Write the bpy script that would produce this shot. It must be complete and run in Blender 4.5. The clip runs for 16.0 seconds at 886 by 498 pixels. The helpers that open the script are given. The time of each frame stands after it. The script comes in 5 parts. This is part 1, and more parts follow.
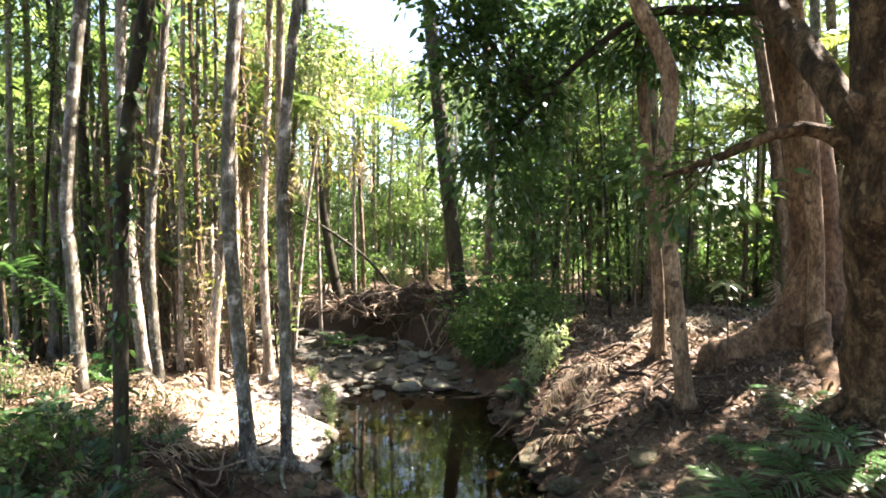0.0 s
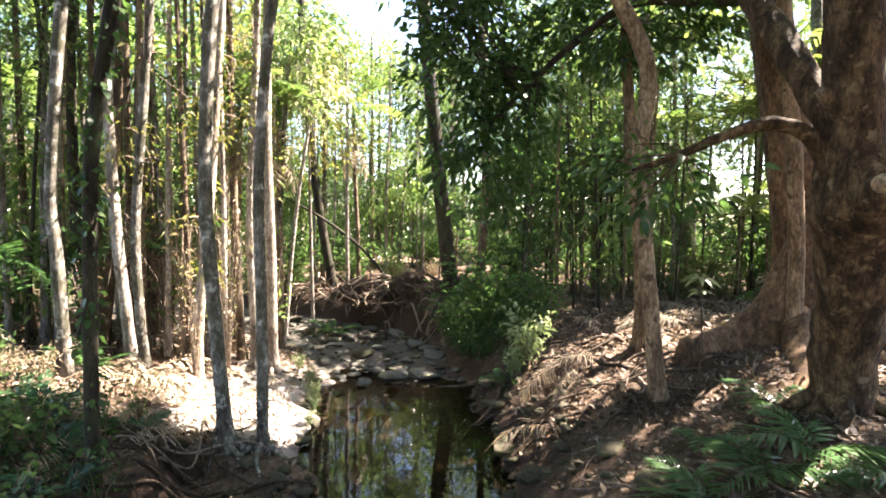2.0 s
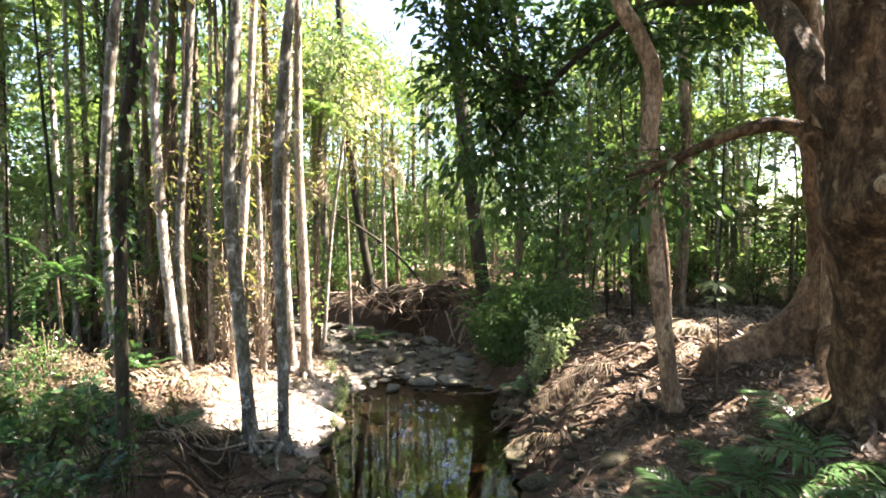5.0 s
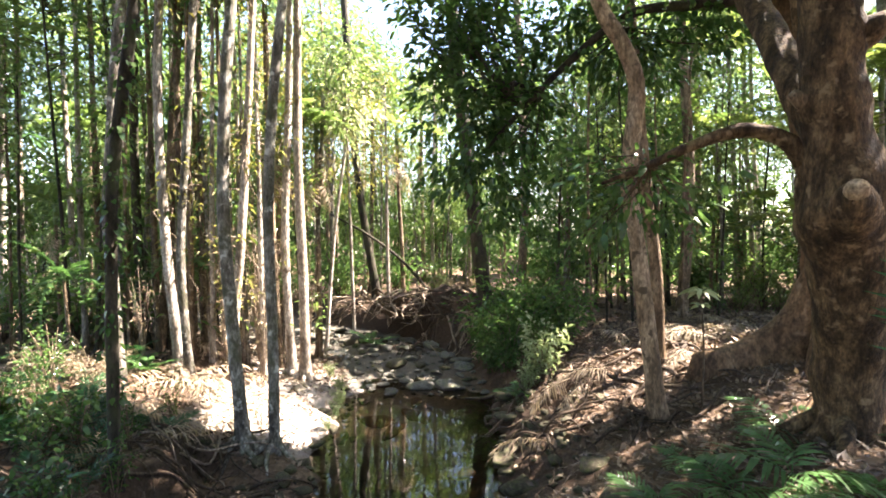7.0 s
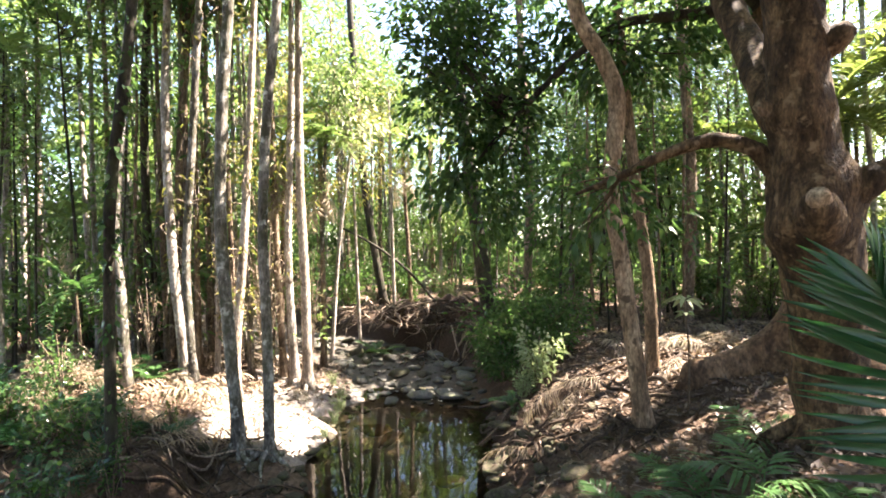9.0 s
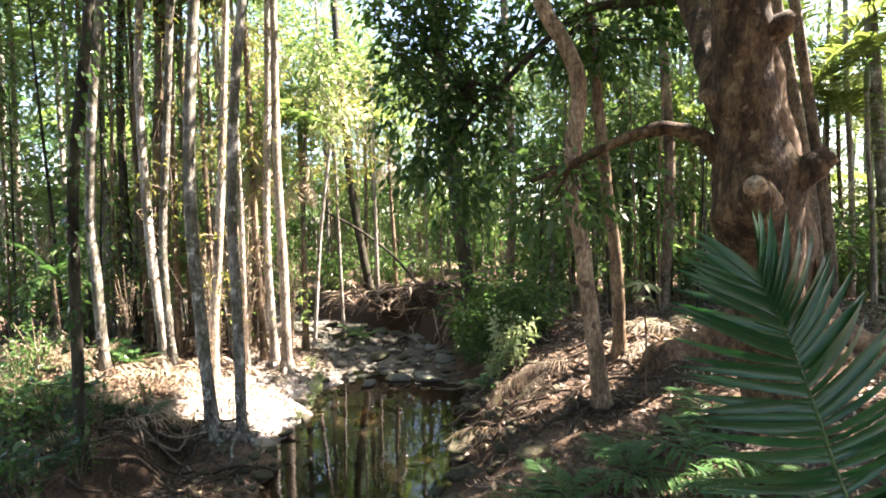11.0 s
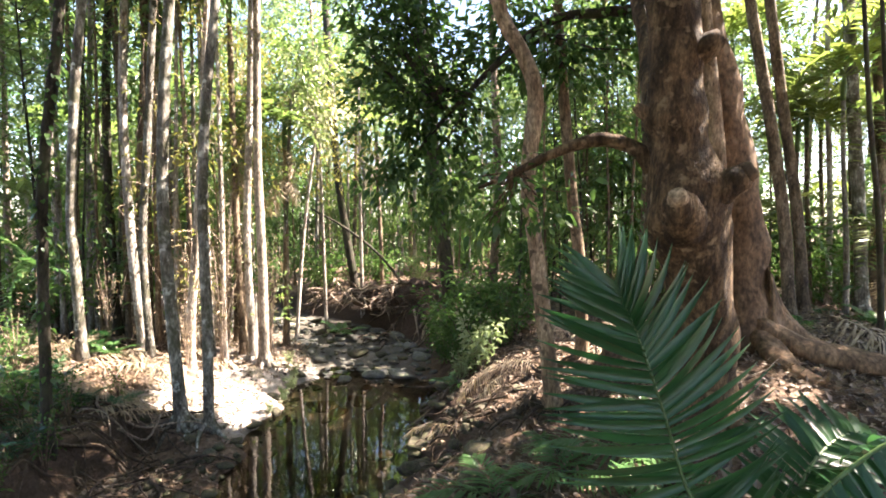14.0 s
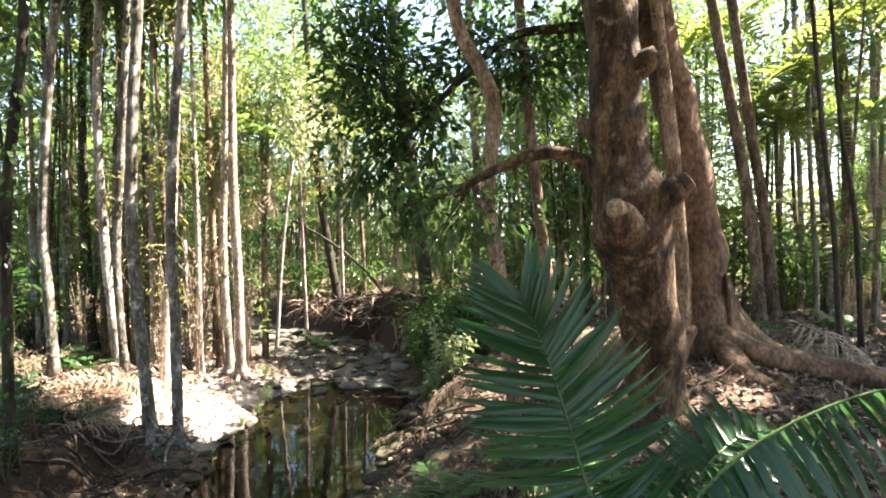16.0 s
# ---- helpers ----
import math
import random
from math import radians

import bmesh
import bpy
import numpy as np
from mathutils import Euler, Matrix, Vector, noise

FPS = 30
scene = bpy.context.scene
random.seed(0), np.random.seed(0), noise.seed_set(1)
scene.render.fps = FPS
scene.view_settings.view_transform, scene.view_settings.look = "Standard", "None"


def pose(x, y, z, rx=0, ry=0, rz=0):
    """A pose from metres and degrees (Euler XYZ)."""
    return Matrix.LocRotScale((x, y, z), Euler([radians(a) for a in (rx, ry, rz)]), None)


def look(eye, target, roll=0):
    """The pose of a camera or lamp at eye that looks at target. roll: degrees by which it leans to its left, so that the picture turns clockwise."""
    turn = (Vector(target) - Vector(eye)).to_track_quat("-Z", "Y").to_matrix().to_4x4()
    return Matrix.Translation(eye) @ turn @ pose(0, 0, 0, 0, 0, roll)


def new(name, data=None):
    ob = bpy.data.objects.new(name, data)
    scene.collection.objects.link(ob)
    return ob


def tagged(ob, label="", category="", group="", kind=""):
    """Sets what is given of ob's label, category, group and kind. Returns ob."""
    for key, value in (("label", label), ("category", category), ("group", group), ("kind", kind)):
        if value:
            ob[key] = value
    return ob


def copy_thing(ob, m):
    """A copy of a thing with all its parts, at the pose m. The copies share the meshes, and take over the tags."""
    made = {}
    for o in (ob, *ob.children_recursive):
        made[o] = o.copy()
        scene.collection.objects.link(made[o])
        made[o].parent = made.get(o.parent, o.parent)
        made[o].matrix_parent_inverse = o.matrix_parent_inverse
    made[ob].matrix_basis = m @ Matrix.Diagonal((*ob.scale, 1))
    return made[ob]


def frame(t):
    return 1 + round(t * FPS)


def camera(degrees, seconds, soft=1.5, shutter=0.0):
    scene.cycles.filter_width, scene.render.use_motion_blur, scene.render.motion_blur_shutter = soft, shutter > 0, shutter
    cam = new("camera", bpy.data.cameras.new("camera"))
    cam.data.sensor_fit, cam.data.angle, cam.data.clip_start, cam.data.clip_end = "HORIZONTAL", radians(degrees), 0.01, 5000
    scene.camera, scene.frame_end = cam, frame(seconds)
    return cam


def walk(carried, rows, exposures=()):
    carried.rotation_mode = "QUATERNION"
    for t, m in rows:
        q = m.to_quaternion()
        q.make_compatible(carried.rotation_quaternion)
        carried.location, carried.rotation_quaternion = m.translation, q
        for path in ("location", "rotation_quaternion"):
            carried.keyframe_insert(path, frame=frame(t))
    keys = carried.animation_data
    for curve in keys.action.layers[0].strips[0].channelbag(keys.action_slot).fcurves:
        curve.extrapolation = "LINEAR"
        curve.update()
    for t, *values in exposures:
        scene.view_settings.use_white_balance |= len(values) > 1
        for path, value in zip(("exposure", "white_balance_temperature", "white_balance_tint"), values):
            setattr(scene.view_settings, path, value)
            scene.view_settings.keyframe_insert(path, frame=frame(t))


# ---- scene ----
cam = camera(83.6, 16.0, 1.8)
METRES, EYE, TILT, LEAN, TURN = 4.0, 3.65, -2.0, 0.0, 0.0
ROWS = [
    (0.0, 0.0, 0.0, 0.0, -0.0, 0.0, 0.0),
    (0.5, 0.0301, -0.004, 0.0021, 0.23, -0.14, -0.2),
    (1.0, 0.059, -0.0056, 0.0033, 0.44, -0.58, -0.57),
    (1.5, 0.088, -0.0073, 0.0067, 0.68, -1.02, -0.7),
    (2.0, 0.1152, -0.0102, 0.0099, 0.8, -1.33, -0.63),
    (2.5, 0.1429, -0.0136, 0.0117, 0.96, -1.54, -0.27),
    (3.0, 0.1724, -0.0204, 0.0094, 1.62, -1.42, 0.1),
    (3.5, 0.2053, -0.0294, 0.0095, 2.98, -1.13, 0.42),
    (4.0, 0.2397, -0.0378, 0.0135, 4.74, -0.96, 0.54),
    (6.5, 0.3963, -0.0541, 0.0193, 9.19, 0.13, 0.01),
    (7.0, 0.4266, -0.0554, 0.0221, 9.44, 0.04, 0.3),
    (7.5, 0.4567, -0.0576, 0.0237, 9.61, 0.15, 0.85),
    (8.0, 0.4892, -0.062, 0.022, 10.04, 0.61, 0.97),
    (8.5, 0.5234, -0.0682, 0.0208, 10.95, 1.18, 0.56),
    (9.0, 0.5575, -0.0734, 0.0234, 11.72, 1.2, 0.79),
    (11.5, 0.713, -0.0763, 0.0336, 11.25, -1.37, 0.72),
    (12.0, 0.7384, -0.0787, 0.0374, 10.86, -1.8, 0.47),
    (12.5, 0.7671, -0.0822, 0.0383, 10.52, -1.45, 0.35),
    (13.0, 0.7977, -0.0872, 0.0378, 10.54, -1.01, 0.16),
    (13.5, 0.83, -0.0925, 0.0392, 11.09, -0.81, -0.16),
    (14.0, 0.8629, -0.0986, 0.0437, 11.85, -0.9, -0.28),
    (14.5, 0.8949, -0.1023, 0.047, 12.05, -1.07, -0.05),
    (15.0, 0.9261, -0.1046, 0.0478, 11.64, -0.62, 0.23),
    (15.5, 0.9557, -0.1067, 0.0463, 11.2, -0.0, 0.46),
    (16.0, 0.989, -0.1081, 0.0471, 11.18, 0.26, 0.43),
]
EXPO = 3.52
walk(cam, [(t, pose(0, 0, EYE, TILT, LEAN, TURN) @ pose(METRES * x, METRES * y, METRES * z, 90 + pitch, roll, yaw)) for t, x, y, z, yaw, pitch, roll in ROWS],
     exposures=[(t, EXPO + e, 6750, 20) for t, e in ((0.0, 0.03), (4.0, 0.06), (6.5, 0.1), (9.0, 0.1), (11.5, 0.07), (14.5, 0.07), (15.5, 0.2), (16.0, 0.07))])

# ---- light ----
SUN = Vector((0.80, 0.42, 1.15)).normalized()
world = bpy.data.worlds.new("sky")
scene.world = world
world.use_nodes = True
wn = world.node_tree.nodes
sky = wn.new("ShaderNodeTexSky")
sky.sky_type = "NISHITA"
sky.sun_disc = False
sky.sun_elevation = math.asin(SUN.z)
sky.sun_rotation = math.atan2(SUN.x, SUN.y)
wn["Background"].inputs["Strength"].default_value = 0.066
world.node_tree.links.new(sky.outputs[0], wn["Background"].inputs["Color"])
sun = new("sun", bpy.data.lights.new("sun", "SUN"))
sun.data.energy, sun.data.angle, sun.data.color = 5.0, radians(0.53), (1.0, 0.92, 0.79)
sun.matrix_world = look(SUN * 60, (0, 0, 0))

# ---- materials ----


def nodes_of(name):
    m = bpy.data.materials.new(name)
    m.use_nodes = True
    return m, m.node_tree.nodes, m.node_tree.links, m.node_tree.nodes["Principled BSDF"]


def noise_node(nd, ln, coords, scale, detail=4, rough=0.6, stretch=(1, 1, 1)):
    mp = nd.new("ShaderNodeMapping")
    mp.inputs["Scale"].default_value = stretch
    ln.new(coords, mp.inputs["Vector"])
    n = nd.new("ShaderNodeTexNoise")
    n.inputs["Scale"].default_value, n.inputs["Detail"].default_value, n.inputs["Roughness"].default_value = scale, detail, rough
    ln.new(mp.outputs[0], n.inputs["Vector"])
    return n.outputs["Fac"]


def ramp_node(nd, ln, fac, stops):
    r = nd.new("ShaderNodeValToRGB")
    while len(r.color_ramp.elements) < len(stops):
        r.color_ramp.elements.new(0.5)
    for e, (p, c) in zip(r.color_ramp.elements, stops):
        e.position, e.color = p, (*c, 1)
    ln.new(fac, r.inputs[0])
    return r.outputs[0]


def mix_node(nd, ln, fac, a, b, how="MIX"):
    m = nd.new("ShaderNodeMix")
    m.data_type, m.blend_type = "RGBA", how
    for i, v in ((0, fac), (6, a), (7, b)):
        if isinstance(v, (int, float)):
            m.inputs[i].default_value = v
        elif isinstance(v, tuple):
            m.inputs[i].default_value = (*v, 1)
        else:
            ln.new(v, m.inputs[i])
    return m.outputs[2]


def surface(name, stops, scale=3.0, patch=None, stretch=(1, 1, 0.35), fine=28.0, bump=0.9, depth=0.03, rough=0.85, vary=0.35, moss=None):
    """A rough natural surface: broad tone from stops, patches, fine grain and relief."""
    m, nd, ln, bsdf = nodes_of(name)
    co = nd.new("ShaderNodeTexCoord").outputs["Object"]
    broad = noise_node(nd, ln, co, scale, 5, 0.65, stretch)
    grain = noise_node(nd, ln, co, fine, 5, 0.7, stretch)
    col = ramp_node(nd, ln, broad, stops)
    col = mix_node(nd, ln, 0.8, col, ramp_node(nd, ln, grain, [(0.32, (0.06, 0.06, 0.06)), (0.5, (0.45, 0.45, 0.45)), (0.68, (0.95, 0.95, 0.95))]), "OVERLAY")
    if patch:
        spot = noise_node(nd, ln, co, patch[1], 3, 0.55)
        col = mix_node(nd, ln, ramp_node(nd, ln, spot, [(patch[2], (0, 0, 0)), (patch[2] + (patch[3] if len(patch) > 3 else 0.07), (1, 1, 1))]), col, patch[0])
    if moss:
        spot = noise_node(nd, ln, co, 2.2, 5, 0.7)
        col = mix_node(nd, ln, ramp_node(nd, ln, spot, [(0.48, (0, 0, 0)), (0.62, (0.85, 0.85, 0.85))]), col, moss)
    rnd = nd.new("ShaderNodeObjectInfo").outputs["Random"]
    tone = ramp_node(nd, ln, rnd, [(0, (1 - vary,) * 3), (1, (1.0, 1.0, 1.0))])
    col = mix_node(nd, ln, 1.0, col, tone, "MULTIPLY")
    ln.new(col, bsdf.inputs["Base Color"])
    bsdf.inputs["Roughness"].default_value = rough
    bsdf.inputs["Specular IOR Level"].default_value = 0.3
    bp = nd.new("ShaderNodeBump")
    bp.inputs["Strength"].default_value, bp.inputs["Distance"].default_value = bump, depth
    ln.new(mix_node(nd, ln, 0.5, broad, grain), bp.inputs["Height"])
    ln.new(bp.outputs[0], bsdf.inputs["Normal"])
    return m


def leafy(name, dark, light, through_share=0.45, gloss=0.4):
    """Leaves: a glossy side, light shining through, a tone for each leaf."""
    m, nd, ln, bsdf = nodes_of(name)
    isl = nd.new("ShaderNodeNewGeometry").outputs["Random Per Island"]
    rnd = nd.new("ShaderNodeObjectInfo").outputs["Random"]
    col = mix_node(nd, ln, isl, dark, light)
    tone = ramp_node(nd, ln, rnd, [(0, (0.7, 0.75, 0.7)), (1, (1.1, 1.05, 1.0))])
    col = mix_node(nd, ln, 1.0, col, tone, "MULTIPLY")
    co = nd.new("ShaderNodeTexCoord").outputs["Object"]
    col = mix_node(nd, ln, 0.5, col, ramp_node(nd, ln, noise_node(nd, ln, co, 9.0), [(0.3, (0.3, 0.3, 0.3)), (0.7, (0.75, 0.75, 0.7))]), "OVERLAY")
    ln.new(col, bsdf.inputs["Base Color"])
    bsdf.inputs["Roughness"].default_value = gloss
    bsdf.inputs["Specular IOR Level"].default_value = 0.5
    tr = nd.new("ShaderNodeBsdfTranslucent")
    ln.new(mix_node(nd, ln, 1.0, col, (1.1, 1.18, 0.85), "MULTIPLY"), tr.inputs["Color"])
    mx = nd.new("ShaderNodeMixShader")
    mx.inputs[0].default_value = through_share
    ln.new(bsdf.outputs[0], mx.inputs[1])
    ln.new(tr.outputs[0], mx.inputs[2])
    ln.new(mx.outputs[0], nd["Material Output"].inputs["Surface"])
    return m


BARK_GREY = surface("bark_grey", [(0.36, (0.065, 0.055, 0.043)), (0.5, (0.18, 0.162, 0.132)), (0.64, (0.34, 0.322, 0.285))], 5.0, ((0.55, 0.54, 0.48), 6.0, 0.58), moss=(0.06, 0.065, 0.03))
BARK_PALE = surface("bark_pale", [(0.36, (0.15, 0.125, 0.10)), (0.5, (0.34, 0.30, 0.255)), (0.64, (0.54, 0.50, 0.45))], 4.0, ((0.16, 0.12, 0.085), 6.0, 0.6))
BARK_BROWN = surface("bark_brown", [(0.36, (0.06, 0.042, 0.028)), (0.5, (0.16, 0.115, 0.075)), (0.64, (0.30, 0.225, 0.155))], 4.0, ((0.36, 0.30, 0.22), 6.0, 0.62))
BARK_TAN = surface("bark_tan", [(0.36, (0.18, 0.142, 0.105)), (0.5, (0.36, 0.298, 0.235)), (0.64, (0.55, 0.48, 0.40))], 4.0, ((0.15, 0.115, 0.08), 6.0, 0.6))
BARK_ORANGE = surface("bark_orange", [(0.36, (0.12, 0.078, 0.045)), (0.5, (0.25, 0.170, 0.102)), (0.64, (0.40, 0.290, 0.19))], 4.0, ((0.10, 0.07, 0.042), 6.0, 0.58))
BARK_DARK = surface("bark_dark", [(0.36, (0.018, 0.014, 0.010)), (0.5, (0.040, 0.032, 0.022)), (0.66, (0.088, 0.072, 0.052))], 4.0, moss=(0.045, 0.055, 0.022))
BARK_FIG = surface("bark_fig", [(0.36, (0.058, 0.033, 0.017)), (0.5, (0.125, 0.075, 0.04)), (0.64, (0.21, 0.132, 0.074))], 2.6, ((0.22, 0.15, 0.095), 4.0, 0.60, 0.14), (1, 1, 0.5), 16.0, 0.5, 0.02, vary=0.1)
BARK_GNARL = surface("bark_gnarled", [(0.38, (0.030, 0.018, 0.009)), (0.5, (0.078, 0.047, 0.023)), (0.64, (0.175, 0.115, 0.06))], 5.0, ((0.25, 0.175, 0.10), 6.5, 0.60, 0.10), (1, 1, 0.4), 30, 1.0, 0.07, vary=0.05)
WOOD_DEAD = surface("dead_wood", [(0.3, (0.20, 0.15, 0.11)), (0.6, (0.36, 0.28, 0.21)), (0.8, (0.50, 0.42, 0.34))], 5.0, vary=0.5)
ROCK_AMBER = surface("amber_rock", [(0.3, (0.13, 0.085, 0.045)), (0.6, (0.28, 0.185, 0.10)), (0.8, (0.42, 0.30, 0.18))], 4.0, None, (1, 1, 1), 25, 0.5, 0.02)
ROOT = surface("root_bark", [(0.3, (0.045, 0.03, 0.02)), (0.6, (0.11, 0.078, 0.052)), (0.8, (0.22, 0.165, 0.12))], 5.0, vary=0.6)
STONE = surface("stone", [(0.3, (0.065, 0.06, 0.052)), (0.5, (0.135, 0.128, 0.113)), (0.7, (0.24, 0.23, 0.205))], 4.0, ((0.32, 0.32, 0.285), 7.0, 0.64), (1, 1, 1), 30, 0.5, 0.015, vary=0.45, moss=(0.13, 0.14, 0.08))
STONE_MOSSY = surface("mossy_stone", [(0.3, (0.028, 0.024, 0.015)), (0.5, (0.07, 0.06, 0.038)), (0.7, (0.14, 0.12, 0.08))], 5.0, ((0.17, 0.15, 0.11), 7.0, 0.66), (1, 1, 1), 30, 0.6, 0.015, vary=0.5, moss=(0.07, 0.085, 0.03))
SOIL_FACE = surface("root_mat", [(0.3, (0.05, 0.03, 0.02)), (0.6, (0.12, 0.075, 0.05)), (0.8, (0.2, 0.13, 0.09))], 6.0, None, (1, 1, 1), 25, 1.0, 0.05)

LEAF_DEEP = leafy("leaf_deep", (0.045, 0.10, 0.034), (0.12, 0.20, 0.07), 0.5, 0.27)
LEAF_MID = leafy("leaf_mid", (0.045, 0.10, 0.034), (0.125, 0.205, 0.08), 0.52, 0.3)
LEAF_LIGHT = leafy("leaf_light", (0.085, 0.15, 0.045), (0.21, 0.28, 0.10), 0.52, 0.35)
# palm leaf with the glow of sun behind it put into the colour
LEAF_SUNLIT = leafy("leaf_sunlit", (0.115, 0.16, 0.04), (0.25, 0.29, 0.10), 0.55, 0.35)
# distant leaf: haze is put into this paler, bluer green
LEAF_FAR_HAZE = leafy("leaf_far_haze", (0.075, 0.125, 0.065), (0.19, 0.26, 0.15), 0.5, 0.28)
# near-white leaf: glare of full sun put into the base colour
LEAF_GLARE = leafy("leaf_glare", (0.44, 0.46, 0.34), (0.68, 0.68, 0.54), 0.45, 0.4)
LEAF_SEED = leafy("seedling_leaf", (0.05, 0.13, 0.045), (0.11, 0.21, 0.08), 0.4, 0.3)
LEAF_SILVER = leafy("leaf_silver", (0.20, 0.26, 0.13), (0.36, 0.42, 0.27), 0.4, 0.4)
LEAF_YELLOW = leafy("leaf_yellow", (0.16, 0.17, 0.045), (0.34, 0.29, 0.10), 0.5, 0.55)
LEAF_PALM = leafy("palm_leaf", (0.042, 0.115, 0.038), (0.105, 0.205, 0.072), 0.45, 0.3)
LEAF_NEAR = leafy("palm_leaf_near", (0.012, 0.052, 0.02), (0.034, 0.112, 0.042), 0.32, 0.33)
LEAF_DRY = leafy("dry_leaf", (0.20, 0.145, 0.10), (0.48, 0.39, 0.31), 0.25, 0.7)
LITTER = leafy("litter_leaf", (0.025, 0.014, 0.009), (0.33, 0.24, 0.185), 0.1, 0.6)
SHAFT = leafy("crownshaft", (0.07, 0.13, 0.04), (0.10, 0.17, 0.06), 0.1, 0.4)


def make_ground_material():
    m, nd, ln, bsdf = nodes_of("forest_floor")
    geo = nd.new("ShaderNodeNewGeometry")
    co = geo.outputs["Position"]
    broad = noise_node(nd, ln, co, 0.9, 6, 0.65)
    vor = nd.new("ShaderNodeTexVoronoi")
    vor.inputs["Scale"].default_value = 16.0
    ln.new(co, vor.inputs["Vector"])
    fine = noise_node(nd, ln, co, 22.0, 5, 0.75)
    leaf = mix_node(nd, ln, vor.outputs["Color"], (0.05, 0.03, 0.02), (0.22, 0.15, 0.10))
    soil = ramp_node(nd, ln, fine, [(0.3, (0.03, 0.019, 0.013)), (0.7, (0.12, 0.08, 0.053))])
    col = mix_node(nd, ln, ramp_node(nd, ln, broad, [(0.42, (0, 0, 0)), (0.58, (1, 1, 1))]), soil, leaf)
    sep = nd.new("ShaderNodeSeparateXYZ")
    ln.new(co, sep.inputs[0])
    # sand and gravel low in the creek
    lift = nd.new("ShaderNodeMath")
    lift.operation = "MULTIPLY_ADD"
    lift.inputs[1].default_value = 0.5
    ln.new(broad, lift.inputs[0])
    ln.new(sep.outputs[2], lift.inputs[2])
    low = ramp_node(nd, ln, lift.outputs[0], [(0.72, (1, 1, 1)), (0.92, (0, 0, 0))])
    inner = nd.new("ShaderNodeMapRange")
    inner.inputs["From Min"].default_value, inner.inputs["From Max"].default_value = 0.7, -0.6
    ln.new(sep.outputs[0], inner.inputs["Value"])
    low = mix_node(nd, ln, 1.0, low, inner.outputs["Result"], "MULTIPLY")
    beyond = nd.new("ShaderNodeMapRange")
    beyond.inputs["From Min"].default_value, beyond.inputs["From Max"].default_value = 6.9, 7.5
    ln.new(sep.outputs[1], beyond.inputs["Value"])
    low = mix_node(nd, ln, 1.0, low, beyond.outputs["Result"], "MULTIPLY")
    sand = ramp_node(nd, ln, fine, [(0.3, (0.22, 0.185, 0.155)), (0.7, (0.45, 0.40, 0.36))])
    # darker gravel between the stones farther up the bed
    gravel = ramp_node(nd, ln, fine, [(0.3, (0.035, 0.031, 0.025)), (0.7, (0.15, 0.135, 0.11))])
    bed = nd.new("ShaderNodeMapRange")
    bed.inputs["From Min"].default_value, bed.inputs["From Max"].default_value = 10.9, 11.6
    ln.new(sep.outputs[1], bed.inputs["Value"])
    sand = mix_node(nd, ln, bed.outputs["Result"], sand, gravel)
    col = mix_node(nd, ln, low, col, sand)
    deep = nd.new("ShaderNodeMapRange")
    deep.inputs["From Min"].default_value, deep.inputs["From Max"].default_value = -0.16, -0.36
    ln.new(sep.outputs[2], deep.inputs["Value"])
    col = mix_node(nd, ln, deep.outputs["Result"], col, ramp_node(nd, ln, broad, [(0.45, (0.028, 0.025, 0.017)), (0.66, (0.17, 0.135, 0.085))]))
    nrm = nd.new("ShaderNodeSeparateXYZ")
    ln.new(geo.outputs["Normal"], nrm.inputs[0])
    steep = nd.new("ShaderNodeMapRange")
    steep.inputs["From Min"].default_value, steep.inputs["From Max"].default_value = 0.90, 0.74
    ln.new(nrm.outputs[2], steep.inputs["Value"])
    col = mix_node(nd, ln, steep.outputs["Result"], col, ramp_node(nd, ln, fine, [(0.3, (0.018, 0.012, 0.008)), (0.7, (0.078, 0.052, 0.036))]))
    ln.new(col, bsdf.inputs["Base Color"])
    bsdf.inputs["Roughness"].default_value = 0.9
    bsdf.inputs["Specular IOR Level"].default_value = 0.2
    bp = nd.new("ShaderNodeBump")
    bp.inputs["Strength"].default_value, bp.inputs["Distance"].default_value = 0.8, 0.04
    ln.new(mix_node(nd, ln, 0.5, vor.outputs["Distance"], fine), bp.inputs["Height"])
    ln.new(bp.outputs[0], bsdf.inputs["Normal"])
    return m


def make_water_material():
    m, nd, ln, bsdf = nodes_of("creek_water")
    nd.remove(bsdf)
    co = nd.new("ShaderNodeNewGeometry").outputs["Position"]
    bp = nd.new("ShaderNodeBump")
    bp.inputs["Strength"].default_value, bp.inputs["Distance"].default_value = 0.10, 0.02
    ln.new(noise_node(nd, ln, co, 2.6, 3, 0.5), bp.inputs["Height"])
    fr = nd.new("ShaderNodeFresnel")
    fr.inputs["IOR"].default_value = 1.62
    ln.new(bp.outputs[0], fr.inputs["Normal"])
    gl = nd.new("ShaderNodeBsdfGlossy")
    gl.inputs["Roughness"].default_value = 0.015
    ln.new(bp.outputs[0], gl.inputs["Normal"])
    tr = nd.new("ShaderNodeBsdfTransparent")
    tr.inputs["Color"].default_value = (0.50, 0.45, 0.35, 1)
    mx = nd.new("ShaderNodeMixShader")
    ln.new(fr.outputs[0], mx.inputs[0])
    ln.new(tr.outputs[0], mx.inputs[1])
    ln.new(gl.outputs[0], mx.inputs[2])
    ln.new(mx.outputs[0], nd["Material Output"].inputs["Surface"])
    return m


GROUND = make_ground_material()
WATER = make_water_material()

# ---- mesh helpers ----
rng = np.random.default_rng(7)


def mesh_of(name, verts, faces, material, smooth=True):
    me = bpy.data.meshes.new(name)
    me.from_pydata([tuple(map(float, v)) for v in verts], [], faces)
    me.materials.append(material)
    if smooth:
        me.shade_smooth()
    return me


